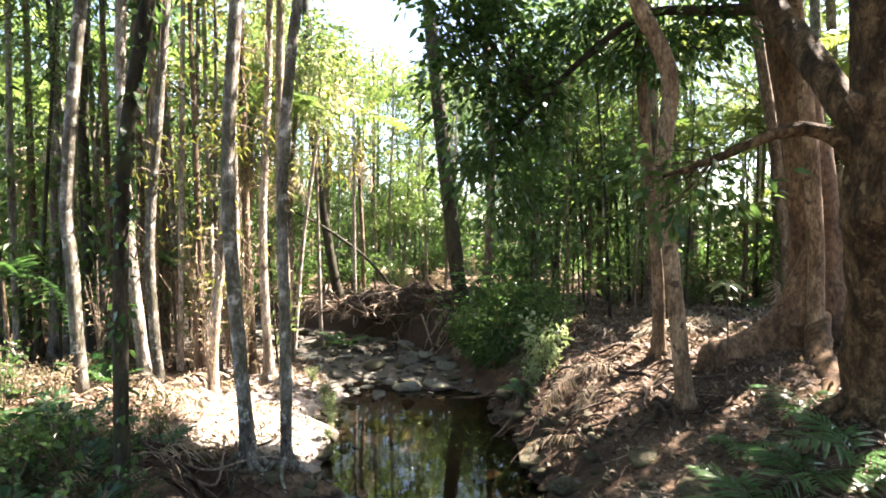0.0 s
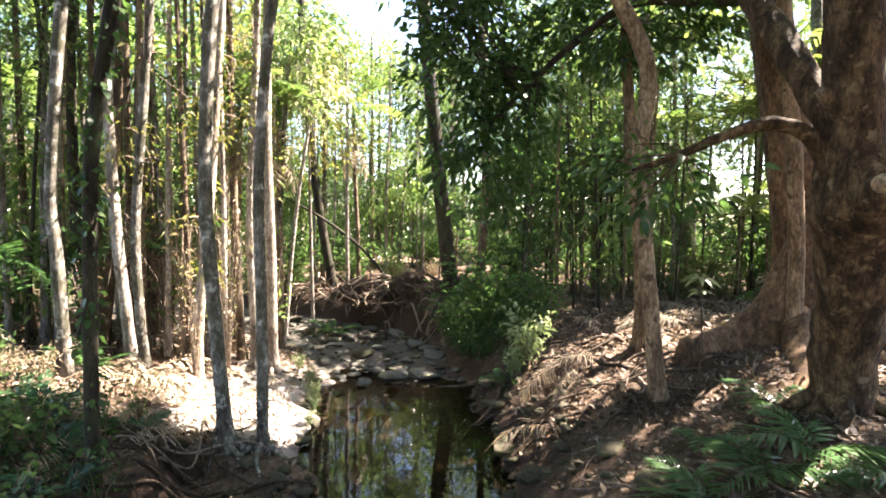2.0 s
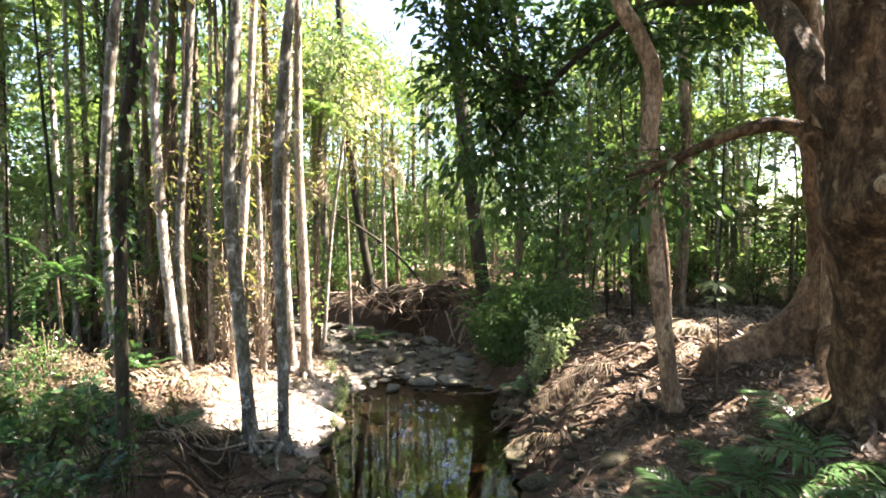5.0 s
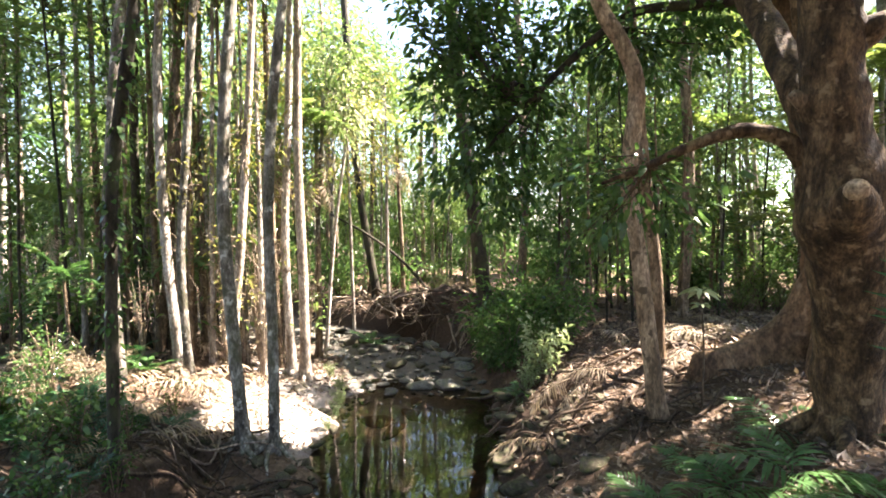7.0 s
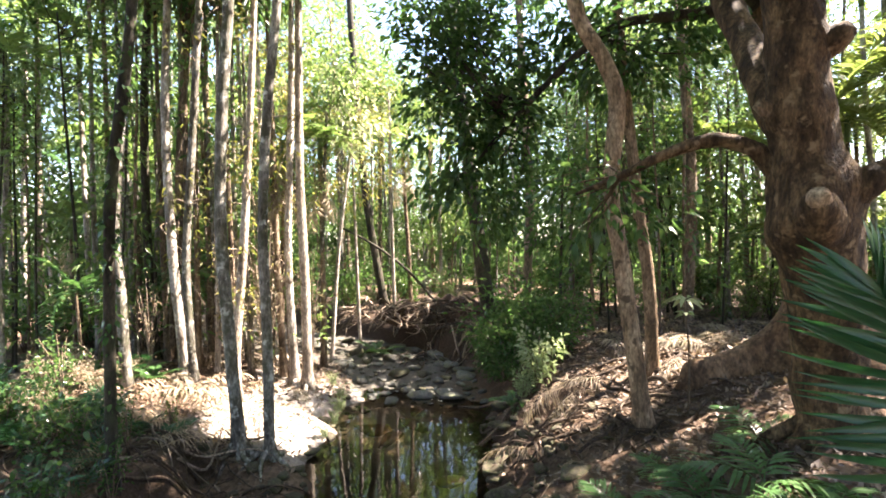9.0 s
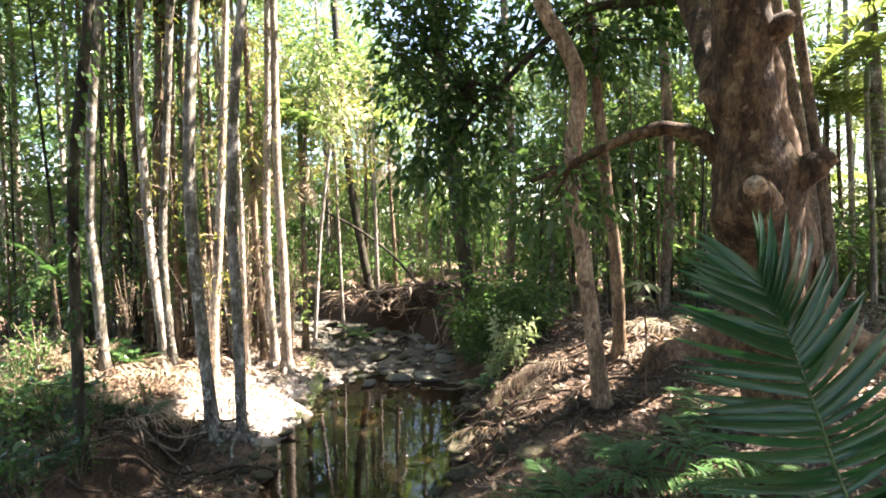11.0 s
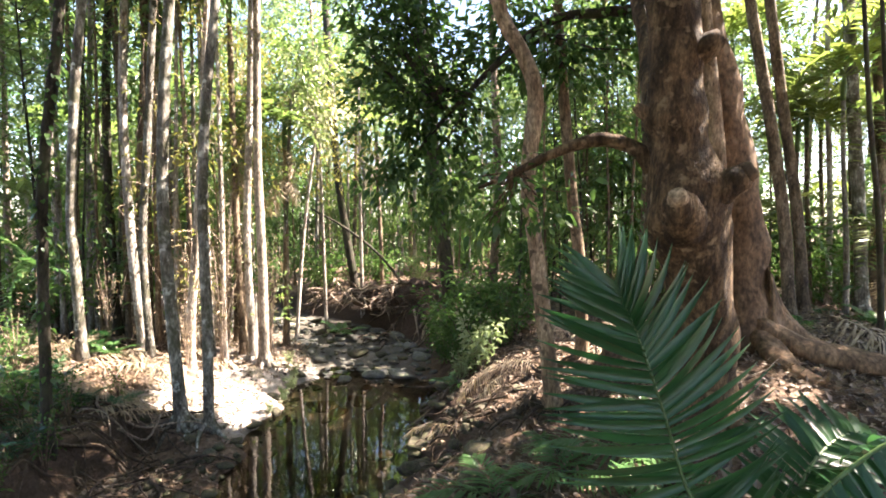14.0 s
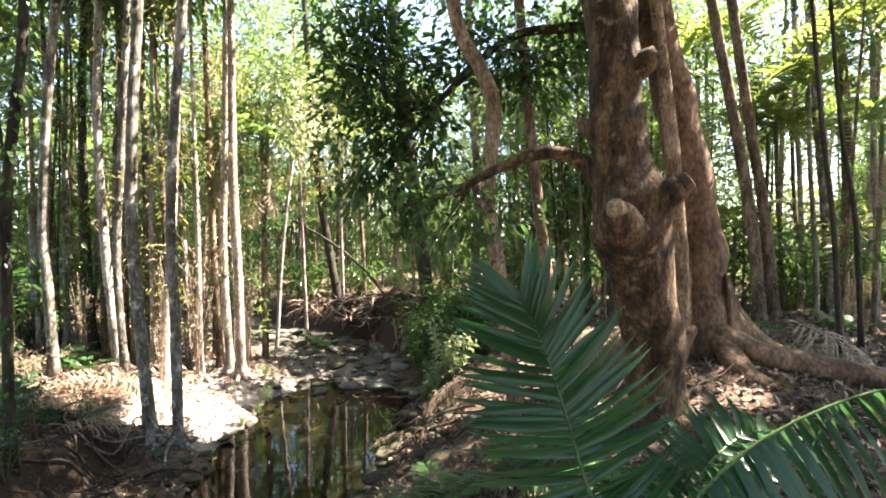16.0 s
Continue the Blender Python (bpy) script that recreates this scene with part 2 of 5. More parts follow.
def thing(name, label, category, group="", place=(0, 0, 0), turn=0, kind=""):
    ob = new(name)
    ob.empty_display_size = 0.1
    ob.matrix_basis = pose(*place, 0, 0, turn)
    return tagged(ob, label, category, group, kind)


def part(name, me, parent, label="", m=None):
    ob = new(name, me)
    ob.parent = parent
    if m is not None:
        ob.matrix_basis = m
    if label:
        ob["label"] = label
    return ob


def spline(ctrl, n):
    """n points on a smooth line through the control points."""
    c = np.array(ctrl, float)
    c = np.vstack([2 * c[0] - c[1], c, 2 * c[-1] - c[-2]])
    out = []
    for u in np.linspace(0, len(c) - 3 - 1e-6, n):
        i, f = int(u), u - int(u)
        a, b, d, e = c[i:i + 4]
        out.append(0.5 * (2 * b + (d - a) * f + (2 * a - 5 * b + 4 * d - e) * f * f + (3 * b - a - 3 * d + e) * f ** 3))
    return np.array(out)


def tube(ctrl, radii, sides=8, rings=10, wob=0.0, flare=None, seed=0, flat=(1, 1), bumps=()):
    """Verts and faces of a tapered, slightly uneven tube. flare: (height, share) root swelling at the start. bumps: (place, size, width)."""
    pts = spline(ctrl, rings)
    r = np.interp(np.linspace(0, 1, rings), np.linspace(0, 1, len(radii)), radii)
    tang = np.gradient(pts, axis=0)
    tang /= np.linalg.norm(tang, axis=1)[:, None] + 1e-9
    ref = np.array((0, 1.0, 0)) if abs(tang[:, 1]).mean() < 0.8 else np.array((1.0, 0, 0))
    verts, faces = [], []
    ang = np.linspace(0, 2 * math.pi, sides, endpoint=False)
    run = np.concatenate([[0], np.cumsum(np.linalg.norm(np.diff(pts, axis=0), axis=1))])
    for i in range(rings):
        u = np.cross(ref, tang[i]); u /= np.linalg.norm(u) + 1e-9
        v = np.cross(tang[i], u)
        for a in ang:
            k = r[i]
            d = u * math.cos(a) * flat[0] + v * math.sin(a) * flat[1]
            if flare:
                f = max(0.0, 1 - run[i] / flare[0]) ** 2 * flare[1]
                k *= 1 + f * (0.75 + 0.5 * math.sin(a * 4 + seed) + 0.25 * math.sin(a * 7 + 2 * seed))
            p = pts[i] + d * k
            if wob:
                k2 = noise.noise(Vector(p * (1.6 / max(0.15, r[0]) ** 0.5)) + Vector((seed, 0, 0)))
                k2 += 0.5 * noise.noise(Vector(p * (4.0 / max(0.15, r[0]) ** 0.5)) + Vector((0, seed, 0)))
                p = p + d * k * wob * k2
            for bc, size, width in bumps:
                q = np.array(bc) - p
                p = p + d * size * math.exp(-float(q @ q) / (2 * width * width))
            verts.append(p)
    for i in range(rings - 1):
        for j in range(sides):
            a, b = i * sides + j, i * sides + (j + 1) % sides
            faces.append((a, b, b + sides, a + sides))
    faces.append(tuple(range((rings - 1) * sides, rings * sides)))
    faces.append(tuple(range(sides - 1, -1, -1)))
    return verts, faces


def join(*sets):
    verts, faces = [], []
    for v, f in sets:
        o = len(verts)
        verts += list(v)
        faces += [tuple(i + o for i in face) for face in f]
    return verts, faces


def unit(a):
    return a / (np.linalg.norm(a, axis=-1, keepdims=True) + 1e-9)


def leaves(P, D, L, W, droop=0.25, rich=False, up=None):
    """Leaf blades from the places P, pointing along D: a folded kite, or with rich a longer blade that bends."""
    n = len(P)
    D = unit(D)
    up = rng.normal(size=(n, 3)) * 0.55 + np.array((0, 0, 1.0)) if up is None else up
    S = unit(np.cross(D, up))
    N = np.cross(S, D)
    L, W = np.broadcast_to(L, (n,))[:, None], np.broadcast_to(W, (n,))[:, None]
    down = np.array((0, 0, -1.0))
    if rich:
        V = np.stack([P, P + D * L * 0.3 - S * W * 0.5 + N * W * 0.15, P + D * L * 0.3 + S * W * 0.5 + N * W * 0.15,
                      P + D * L * 0.68 - S * W * 0.42 + down * L * droop * 0.4, P + D * L * 0.68 + S * W * 0.42 + down * L * droop * 0.4,
                      P + D * L + down * L * droop], 1).reshape(-1, 3)
        F = []
        for i in range(0, n * 6, 6):
            F += [(i, i + 2, i + 1), (i + 1, i + 2, i + 4, i + 3), (i + 3, i + 4, i + 5)]
    else:
        V = np.stack([P, P + D * L * 0.45 - S * W * 0.5 + N * W * 0.2, P + D * L + down * L * droop, P + D * L * 0.45 + S * W * 0.5 + N * W * 0.2], 1).reshape(-1, 3)
        F = []
        for i in range(0, n * 4, 4):
            F += [(i, i + 3, i + 2), (i, i + 2, i + 1)]
    return V, F


# openings of the canopy: ground place and radius of the sun spot under each
OPEN_NEAR = [(-3.0, 8.5, 1.0), (-2.1, 9.7, 0.6), (-2.3, 7.8, 0.45), (-3.7, 7.6, 0.5), (-3.9, 8.6, 0.55), (-2.0, 8.8, 0.45), (-6.4, 8.4, 0.6), (-5.8, 9.3, 0.6), (-7.4, 9.2, 0.8), (-4.9, 8.0, 0.55), (-4.7, 7.2, 0.35),
             (-13.5, 9.5, 2.0), (1.45, 9.6, 0.4), (-4.3, 9.4, 0.9), (-0.9, 8.95, 0.6), (0.6, 7.3, 0.35), (4.5, 9.9, 1.3), (4.3, 7.0, 0.32), (2.3, 7.6, 0.25), (-9.9, 6.4, 0.9), (-8.3, 6.9, 0.6), (-5.9, 5.7, 0.25),
             (-6.5, 9.5, 0.7), (-11.0, 9.5, 2.0), (-6.3, 7.4, 0.4), (12.0, 10.3, 1.0), (11.0, 9.3, 0.8)]
OPEN_FAR = [(-8.4, 11.6, 1.4), (-2.8, 11.3, 0.6), (6.0, 20.0, 2.0), (12.0, 22.5, 2.5), (16.5, 18.0, 2.5), (8.0, 27.0, 2.6), (-8.0, 25.0, 2.5), (-14.5, 17.5, 2.5), (14.5, 29.0, 3.0), (-2.0, 30.0, 3.0), (21.0, 23.0, 3.0),
            (9.0, 14.0, 1.3), (3.5, 13.5, 1.0), (5.2, 10.6, 1.0), (6.4, 12.2, 1.0), (-16.5, 13.0, 2.5), (-15.0, 25.0, 3.0), (-3.4, 11.0, 0.7), (-2.0, 12.3, 0.5), (9.6, 11.0, 1.4), (13.0, 13.5, 2.2), (10.5, 17.0, 2.0),
            (5.6, 11.2, 1.3), (-4.0, 17.5, 1.2), (1.0, 20.0, 2.0), (-9.0, 15.0, 1.5), (-13.5, 12.5, 2.2), (-5.2, 12.6, 1.3), (-3.0, 14.6, 1.2), (-7.6, 11.8, 1.0), (-6.5, 17.5, 2.0), (-1.0, 17.2, 1.4), (-4.5, 21.5, 2.0),
            (-10.5, 19.0, 2.2), (3.0, 24.5, 2.2), (10.5, 12.5, 1.2)]
OPEN_SMALL = [(-0.2, 10.9, 0.4), (3.5, 9.2, 0.3), (1.5, 8.7, 0.25), (2.15, 10.0, 0.3), (4.0, 4.9, 0.5), (-2.6, 13.2, 0.5), (5.6, 3.1, 0.6), (4.6, 1.9, 0.55), (3.7, 1.9, 0.3), (3.0, 6.2, 0.15), (8.2, 9.9, 0.5),
              (-7.0, 4.4, 0.2), (5.3, 6.7, 0.35), (2.8, 8.4, 0.25), (7.2, 10.8, 0.6), (-7.5, 8.3, 0.6), (-5.6, 7.6, 0.5), (5.6, 10.9, 0.5), (3.5, 10.4, 0.6), (6.6, 6.9, 0.4), (3.04, 6.62, 0.2)]
WIDE_OPEN = OPEN_NEAR + OPEN_FAR
SPOTS = WIDE_OPEN + OPEN_SMALL


def open_sky(P, slack=1.0):
    """True where a leaf would stand between the sun and one of the spots."""
    cut = np.zeros(len(P), bool)
    for x, y, r in SPOTS:
        q = P[:, :2] - (np.array(SUN[:2]) / SUN.z) * (P[:, 2:3] - float(height(x, y)[0]))
        cut |= ((q - np.array((x, y))) ** 2).sum(1) < (r * slack) ** 2
    return cut


def crown(centre, radii, clusters, per, size, top=None, gaps=False, rich=False, spread=0.34, droop=0.3, keep_low=None, slim=0.42, apart=False, along=0.0):
    """Leaf clusters in an uneven ellipsoid, and the limbs that carry them from top. Returns (leaf set, limb set)."""
    c = np.array(centre, float)
    ok = []
    while len(ok) < clusters:
        p = rng.uniform(-1, 1, 3)
        d = np.linalg.norm(p)
        if 0.25 < d < 1 and noise.noise(Vector(p * 1.9 + c * 0.37)) > -0.22:
            ok.append(c + p * np.array(radii))
    ok = np.array(ok)
    if gaps:
        ok = ok[~open_sky(ok, 1.05)]
    if keep_low is not None:
        ok = ok[ok[:, 2] > keep_low]
    P = np.repeat(ok, per, 0)
    off = rng.normal(size=P.shape) * spread * np.array((1, 1, 0.6))
    P = P + off
    D = off + unit(P - c) * 0.25 + np.array((0, 0, -0.12)) + rng.normal(size=P.shape) * 0.25
    if gaps:
        k = ~open_sky(P)
        P, D = P[k], D[k]
    s = size * rng.uniform(0.6, 1.25, len(P))
    leaf = leaves(P, D, s, s * slim, droop, rich)
    limbs = []
    if top is not None:
        t = np.array(top, float)
        for q in ok[:: max(1, len(ok) // 16)]:
            low = t + np.array((0, 0, min(0.9 * (q[2] - t[2]) - 0.25, along) if along else 0.0))
            mid = (low + q) / 2 + np.array((0, 0, -0.10 * np.linalg.norm(q - low))) + rng.normal(size=3) * 0.12
            w = 0.006 + 0.008 * np.linalg.norm(q - low)
            limbs.append(tube([low, mid, q], [w, w * 0.6, w * 0.25], 4, 4))
    if apart:
        return leaf, limbs
    return leaf, join(*limbs) if limbs else ([], [])


# ---- ground ----
EDGE_Y = np.array([-60, 0, 2, 4, 6, 7, 8.2, 9.6, 11, 13, 15, 17, 20, 60.0])
EDGE_L = np.array([-30, -5, -2.6, -1.3, -1.15, -1.55, -1.75, -2.15, -2.3, -3.2, -5.3, -9, -14, -45.0])
EDGE_R = np.array([-27, -3.2, -1, 0.6, 1.05, 1.25, 1.2, 0.85, 0.95, 0.4, -1.6, -6, -11, -41.0])


def edge_distance(X, Y, E):
    pts = np.stack([E, EDGE_Y], 1)
    best = np.full(X.shape, 1e9)
    for a, b in zip(pts[:-1], pts[1:]):
        v = b - a
        t = np.clip(((X - a[0]) * v[0] + (Y - a[1]) * v[1]) / (v @ v), 0, 1)
        best = np.minimum(best, np.hypot(X - a[0] - t * v[0], Y - a[1] - t * v[1]))
    return best


def step(v, a, b):
    t = np.clip((v - a) / (b - a), 0, 1)
    return t * t * (3 - 2 * t)


def height(X, Y):
    """Ground height, without the fine relief."""
    X, Y = np.atleast_1d(np.asarray(X, float)), np.atleast_1d(np.asarray(Y, float))
    # uneven shoreline
    X = X + 0.10 * np.sin(2.7 * Y) + 0.07 * np.sin(6.1 * Y + 1) + 0.045 * np.sin(13.0 * Y + 2 * X)
    l, r = np.interp(Y, EDGE_Y, EDGE_L), np.interp(Y, EDGE_Y, EDGE_R)
    dl, dr = edge_distance(X, Y, EDGE_L), edge_distance(X, Y, EDGE_R)
    inside = (X > l) & (X < r)
    bed = np.interp(Y, [0, 7.4, 8.6, 10.3, 11.4, 12.5, 14.5, 17, 30], [-0.50, -0.42, -0.19, -0.11, -0.02, 0.12, 0.30, 0.5, 0.8])
    rim = np.interp(Y, [0, 10, 12, 15, 20], [-0.12, -0.10, 0.10, 0.32, 0.6])
    depth = np.clip(np.minimum(dl, dr) / 0.5, 0, 1)
    z_in = rim + (bed - rim) * depth
    left = X < (l + r) / 2
    near = 1 - step(Y, 6.3, 6.9)
    far = step(Y, 13.2, 14.6)
    z_l = rim + (0.42 - rim) * (1 - np.exp(-dl / 0.6)) + 0.62 * step(dl, 1.5, 4.2)
    z_n = rim + 0.22 * (1 - np.exp(-dl / 0.3)) + 0.62 * step(dl, 1.5, 2.2) + 0.25 * step(dl, 2.2, 4.0)
    z_l = z_l + near * (z_n - z_l)
    z_r = rim + (1.58 - 0.25 * far - rim) * (1 - np.exp(-dr / (2.0 - 1.62 * far)))
    z = np.where(inside, z_in, np.where(left, z_l, z_r))
    bank = (1 - step(Y, 1.6, 4.4)) * step(X, -1.4, 0.4)
    z = z + bank * (1.95 - z)
    z = z + 0.42 * np.exp(-((X - 6.6) ** 2 + (Y - 8.8) ** 2) / 3.0)
    return z


def relief(x, y):
    return 0.09 * noise.noise(Vector((x * 0.9, y * 0.9, 0.3))) + 0.035 * noise.noise(Vector((x * 3.1, y * 3.1, 4.0))) + 0.012 * noise.noise(Vector((x * 9, y * 9, 2.0)))


def ground_at(x, y):
    return float(height(x, y)[0]) + relief(x, y)


def axis(near0, near1, stepw, far0, far1):
    mid = list(np.arange(near0, near1, stepw))
    lo, hi, w = [near0], [mid[-1]], stepw
    while lo[-1] > far0:
        w *= 1.13
        lo.append(lo[-1] - w)
    w = stepw
    while hi[-1] < far1:
        w *= 1.13
        hi.append(hi[-1] + w)
    return np.array(lo[:0:-1] + mid + hi[1:])


def build_ground():
    xs, ys = axis(-8.0, 11.0, 0.105, -400, 400), axis(1.5, 18.0, 0.105, -200, 500)
    X, Y = np.meshgrid(xs, ys)
    Z = height(X.ravel(), Y.ravel())
    Z = Z + np.array([relief(x, y) for x, y in zip(X.ravel(), Y.ravel())])
    n, m = X.shape
    V = np.stack([X.ravel(), Y.ravel(), Z], 1)
    F = [(i * m + j, i * m + j + 1, (i + 1) * m + j + 1, (i + 1) * m + j) for i in range(n - 1) for j in range(m - 1)]
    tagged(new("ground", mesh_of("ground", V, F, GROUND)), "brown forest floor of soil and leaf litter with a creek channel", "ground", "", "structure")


def build_water():
    ys = np.linspace(1.0, 12.2, 40)
    V, F = [], []
    for y in ys:
        l, r = np.interp(y, EDGE_Y, EDGE_L) - 0.5, np.interp(y, EDGE_Y, EDGE_R) + 0.5
        V += [(l, y, 0.0), (r, y, 0.0)]
    for i in range(len(ys) - 1):
        F.append((2 * i, 2 * i + 1, 2 * i + 3, 2 * i + 2))
    tagged(new("water", mesh_of("water", V, F, WATER, False)), "still clear brown creek water reflecting the trees", "water", "", "structure")


build_ground()
build_water()

# ---- trees by the creek ----


def lengthen(ctrl, to):
    """Goes on upwards from the last control point, bending back to the vertical, to the height to."""
    c = [np.array(p, float) for p in ctrl]
    d = (c[-1] - c[-2]) / max(0.1, c[-1][2] - c[-2][2])
    d = np.clip(d, -0.12, 0.12)
    while c[-1][2] < to:
        d = d * 0.7
        d[2] = 1
        c.append(c[-1] + d * min(2.5, to - c[-1][2] + 0.01))
    return c


def creek_tree(name, label, ctrl, r0, r1, bark, leaf, to=11.5, flare=(0.7, 0.7), crown_size=2.4, clusters=58, per=26, wob=0.10, leaf_size=0.27, sides=10, roots=0, withered=0, vine=0, gaps=True):
    """A tall tree: trunk through its control points, limbs and a crown above."""
    base = np.array(ctrl[0], float)
    base[2] = ground_at(base[0], base[1]) - 0.12
    pts = [base] + [np.array(p, float) for p in ctrl[1:]]
    pts = lengthen(pts, to)
    ob = thing(name, label, "tree", "", tuple(base))
    rel = [p - base for p in pts]
    v, f = tube(rel, [r0, r0 * 0.92, (r0 + r1) / 2, r1, r1 * 0.7], sides, 34, wob, flare, seed=len(bpy.data.objects) * 0.37)
    part("trunk", mesh_of("trunk", v, f, bark), ob)
    for i in range(roots):
        a = 6.283 * i / roots + rng.uniform(-0.3, 0.3)
        x1, y1, x2, y2 = base[0] + 0.25 * math.cos(a), base[1] + 0.25 * math.sin(a), base[0] + 0.6 * math.cos(a + 0.3), base[1] + 0.6 * math.sin(a + 0.3)
        v, f = tube([(0, 0, 0.3), (x1 - base[0], y1 - base[1], ground_at(x1, y1) + 0.05 - base[2]), (x2 - base[0], y2 - base[1], ground_at(x2, y2) - 0.03 - base[2])], [r0 * 0.7, r0 * 0.5, r0 * 0.18], 6, 9, 0.15)
        part("root", mesh_of("root", v, f, bark), ob)
    top = pts[-1]
    lf, lb = crown(top + np.array((0, 0, 0.6)), (crown_size, crown_size, 1.7), clusters, per, leaf_size, top - np.array((0, 0, 0.8)), gaps, along=0.6)
    if len(lb[0]):
        tagged(part("branchwork", mesh_of("branchwork", np.array(lb[0]) - base, lb[1], bark), ob), kind="stuff")
        part("crown", mesh_of("crown", lf[0] - base, lf[1], leaf, False), ob)
    line = spline(rel, 60)
    if withered:
        k = rng.integers(14, 40, withered)
        c = line[k] + rng.normal(size=(withered, 3)) * (0.3, 0.3, 0.15)
        P = np.repeat(c, 14, 0) + rng.normal(size=(withered * 14, 3)) * (0.16, 0.16, 0.12)
        q = 0.13 * rng.uniform(0.5, 1.3, len(P))
        v, f = leaves(P, P - np.repeat(c, 14, 0) + rng.normal(size=P.shape) * 0.08, q, q * 0.3, 0.5)
        tagged(part("withered_foliage", mesh_of("withered_foliage", v, f, LEAF_YELLOW, False), ob, "tufts of yellowish tan withered leaves"), kind="stuff")
        twigs = [tube([line[i], (line[i] + p) / 2 + np.array((0, 0, 0.06)), p], [0.012, 0.008, 0.004], 4, 4) for i, p in zip(k, c)]
        twigs += [tube([line[i], line[i] + rng.normal(size=3) * (0.25, 0.25, 0.2), line[i] + rng.normal(size=3) * (0.4, 0.4, 0.3) - np.array((0, 0, 0.9))], [0.012, 0.009, 0.005], 4, 6) for i in k[::2]]
        v, f = join(*twigs)
        tagged(part("twigwork", mesh_of("twigwork", v, f, WOOD_DEAD), ob, "bare dangling dead twigs"), kind="stuff")
    if vine:
        k = rng.integers(3, 52, vine)
        side = rng.uniform(0, 6.28, vine)
        P = line[k] + np.stack([np.cos(side), np.sin(side), rng.normal(size=vine) * 0.5], 1) * rng.uniform(0.8, 1.6, (vine, 1)) * r0
        q = 0.09 * rng.uniform(0.5, 1.3, vine)
        v, f = leaves(P, P - line[k] + np.array((0, 0, -0.06)), q, q * 0.6, 0.3, True)
        tagged(part("vine_foliage", mesh_of("vine_foliage", v, f, LEAF_DEEP, False), ob, "small climbing leaves on the trunk"), kind="stuff")
    return ob, base


creek_tree("slender_tree", "slender tree with dark mossy bark on the near bank", [(-3.40, 5.15, 1.0), (-3.36, 5.15, 3.2), (-3.26, 5.15, 4.7), (-2.92, 5.15, 6.6)], 0.075, 0.058, BARK_DARK, LEAF_MID, wob=0.18, vine=420)
creek_tree("slender_tree", "pale grey slender tree among fallen fronds", [(-5.83, 7.9, 0.9), (-5.93, 7.9, 3.11), (-5.98, 7.9, 4.21), (-5.72, 7.9, 6.94), (-5.48, 7.9, 8.54)], 0.10, 0.075, BARK_GREY, LEAF_MID)
creek_tree("slender_tree", "dark slender tree in the thicket", [(-7.07, 10, 1.0), (-7.19, 10, 3.62), (-7.19, 10, 7.03), (-6.99, 10, 9.71)], 0.11, 0.08, BARK_DARK, LEAF_MID)
creek_tree("slender_tree", "brown slender tree in a sunlit clump", [(-5.56, 9.2, 1.0), (-5.83, 9.2, 3.62), (-5.92, 9.2, 6.73), (-5.78, 9.2, 9.19)], 0.105, 0.075, BARK_PALE, LEAF_MID, withered=10)
creek_tree("slender_tree", "dark reddish slender tree in a clump", [(-6.85, 10.2, 1.0), (-6.53, 10.2, 3.61), (-6.36, 10.2, 6.34), (-6.02, 10.2, 9.69)], 0.11, 0.085, BARK_BROWN, LEAF_MID)
creek_tree("slender_tree", "whitish slender tree catching the sun", [(-5.20, 9.0, 0.7), (-5.33, 9.0, 3.26), (-5.10, 9.0, 6.02), (-4.84, 9.0, 8.98)], 0.085, 0.062, BARK_GREY, LEAF_LIGHT, withered=16)
creek_tree("slender_tree", "grey lichen-spotted tree with flared roots on the creek bank", [(-2.76, 7, 0.4), (-2.92, 7, 2.23), (-3.03, 7, 4.11), (-2.95, 7, 5.97), (-2.77, 7, 7.8)], 0.104, 0.078, BARK_GREY, LEAF_MID, flare=(0.55, 2.0), roots=7)
creek_tree("slender_tree", "straight grey tree with lichen on the creek bank", [(-2.26, 7.03, 0.4), (-2.25, 7.03, 2.24), (-2.28, 7.03, 4.09), (-2.15, 7.03, 5.92), (-1.92, 7.03, 7.71)], 0.088, 0.066, BARK_GREY, LEAF_MID, flare=(0.4, 1.3), roots=5)
creek_tree("slender_tree", "tan-barked tree with a pale smooth foot", [(-4.25, 9.1, 0.6), (-4.25, 9.1, 1.56), (-4.03, 9.1, 3.6), (-3.83, 9.1, 5.96), (-3.62, 9.1, 8.88)], 0.10, 0.055, BARK_TAN, LEAF_LIGHT, withered=26)
creek_tree("slender_tree", "tan tree of a clump beside the stones", [(-3.39, 10.6, 0.6), (-3.4, 10.6, 2.87), (-3.47, 10.6, 5.57), (-3.4, 10.6, 9.57)], 0.12, 0.08, BARK_TAN, LEAF_LIGHT, flare=(0.9, 1.3), roots=5)
creek_tree("slender_tree", "pale tree of a clump beside the stones", [(-3.81, 10.8, 0.7), (-3.93, 10.8, 3.55), (-3.77, 10.8, 6.98)], 0.10, 0.065, BARK_PALE, LEAF_LIGHT, flare=(0.9, 1.3), roots=5, withered=18)
creek_tree("slender_tree", "pale brown tree of a clump beside the stones", [(-4.23, 11, 0.8), (-4.35, 11, 3.55), (-4.41, 11, 7.08)], 0.09, 0.06, BARK_BROWN, LEAF_LIGHT, withered=22)
creek_tree("leaning_tree", "dark tree leaning over the far creek bend", [(-3.67, 17.4, 0.9), (-4.21, 17.4, 4.44), (-4.49, 17.4, 6.99), (-4.73, 17.4, 10.82)], 0.16, 0.12, BARK_DARK, LEAF_MID, 14)
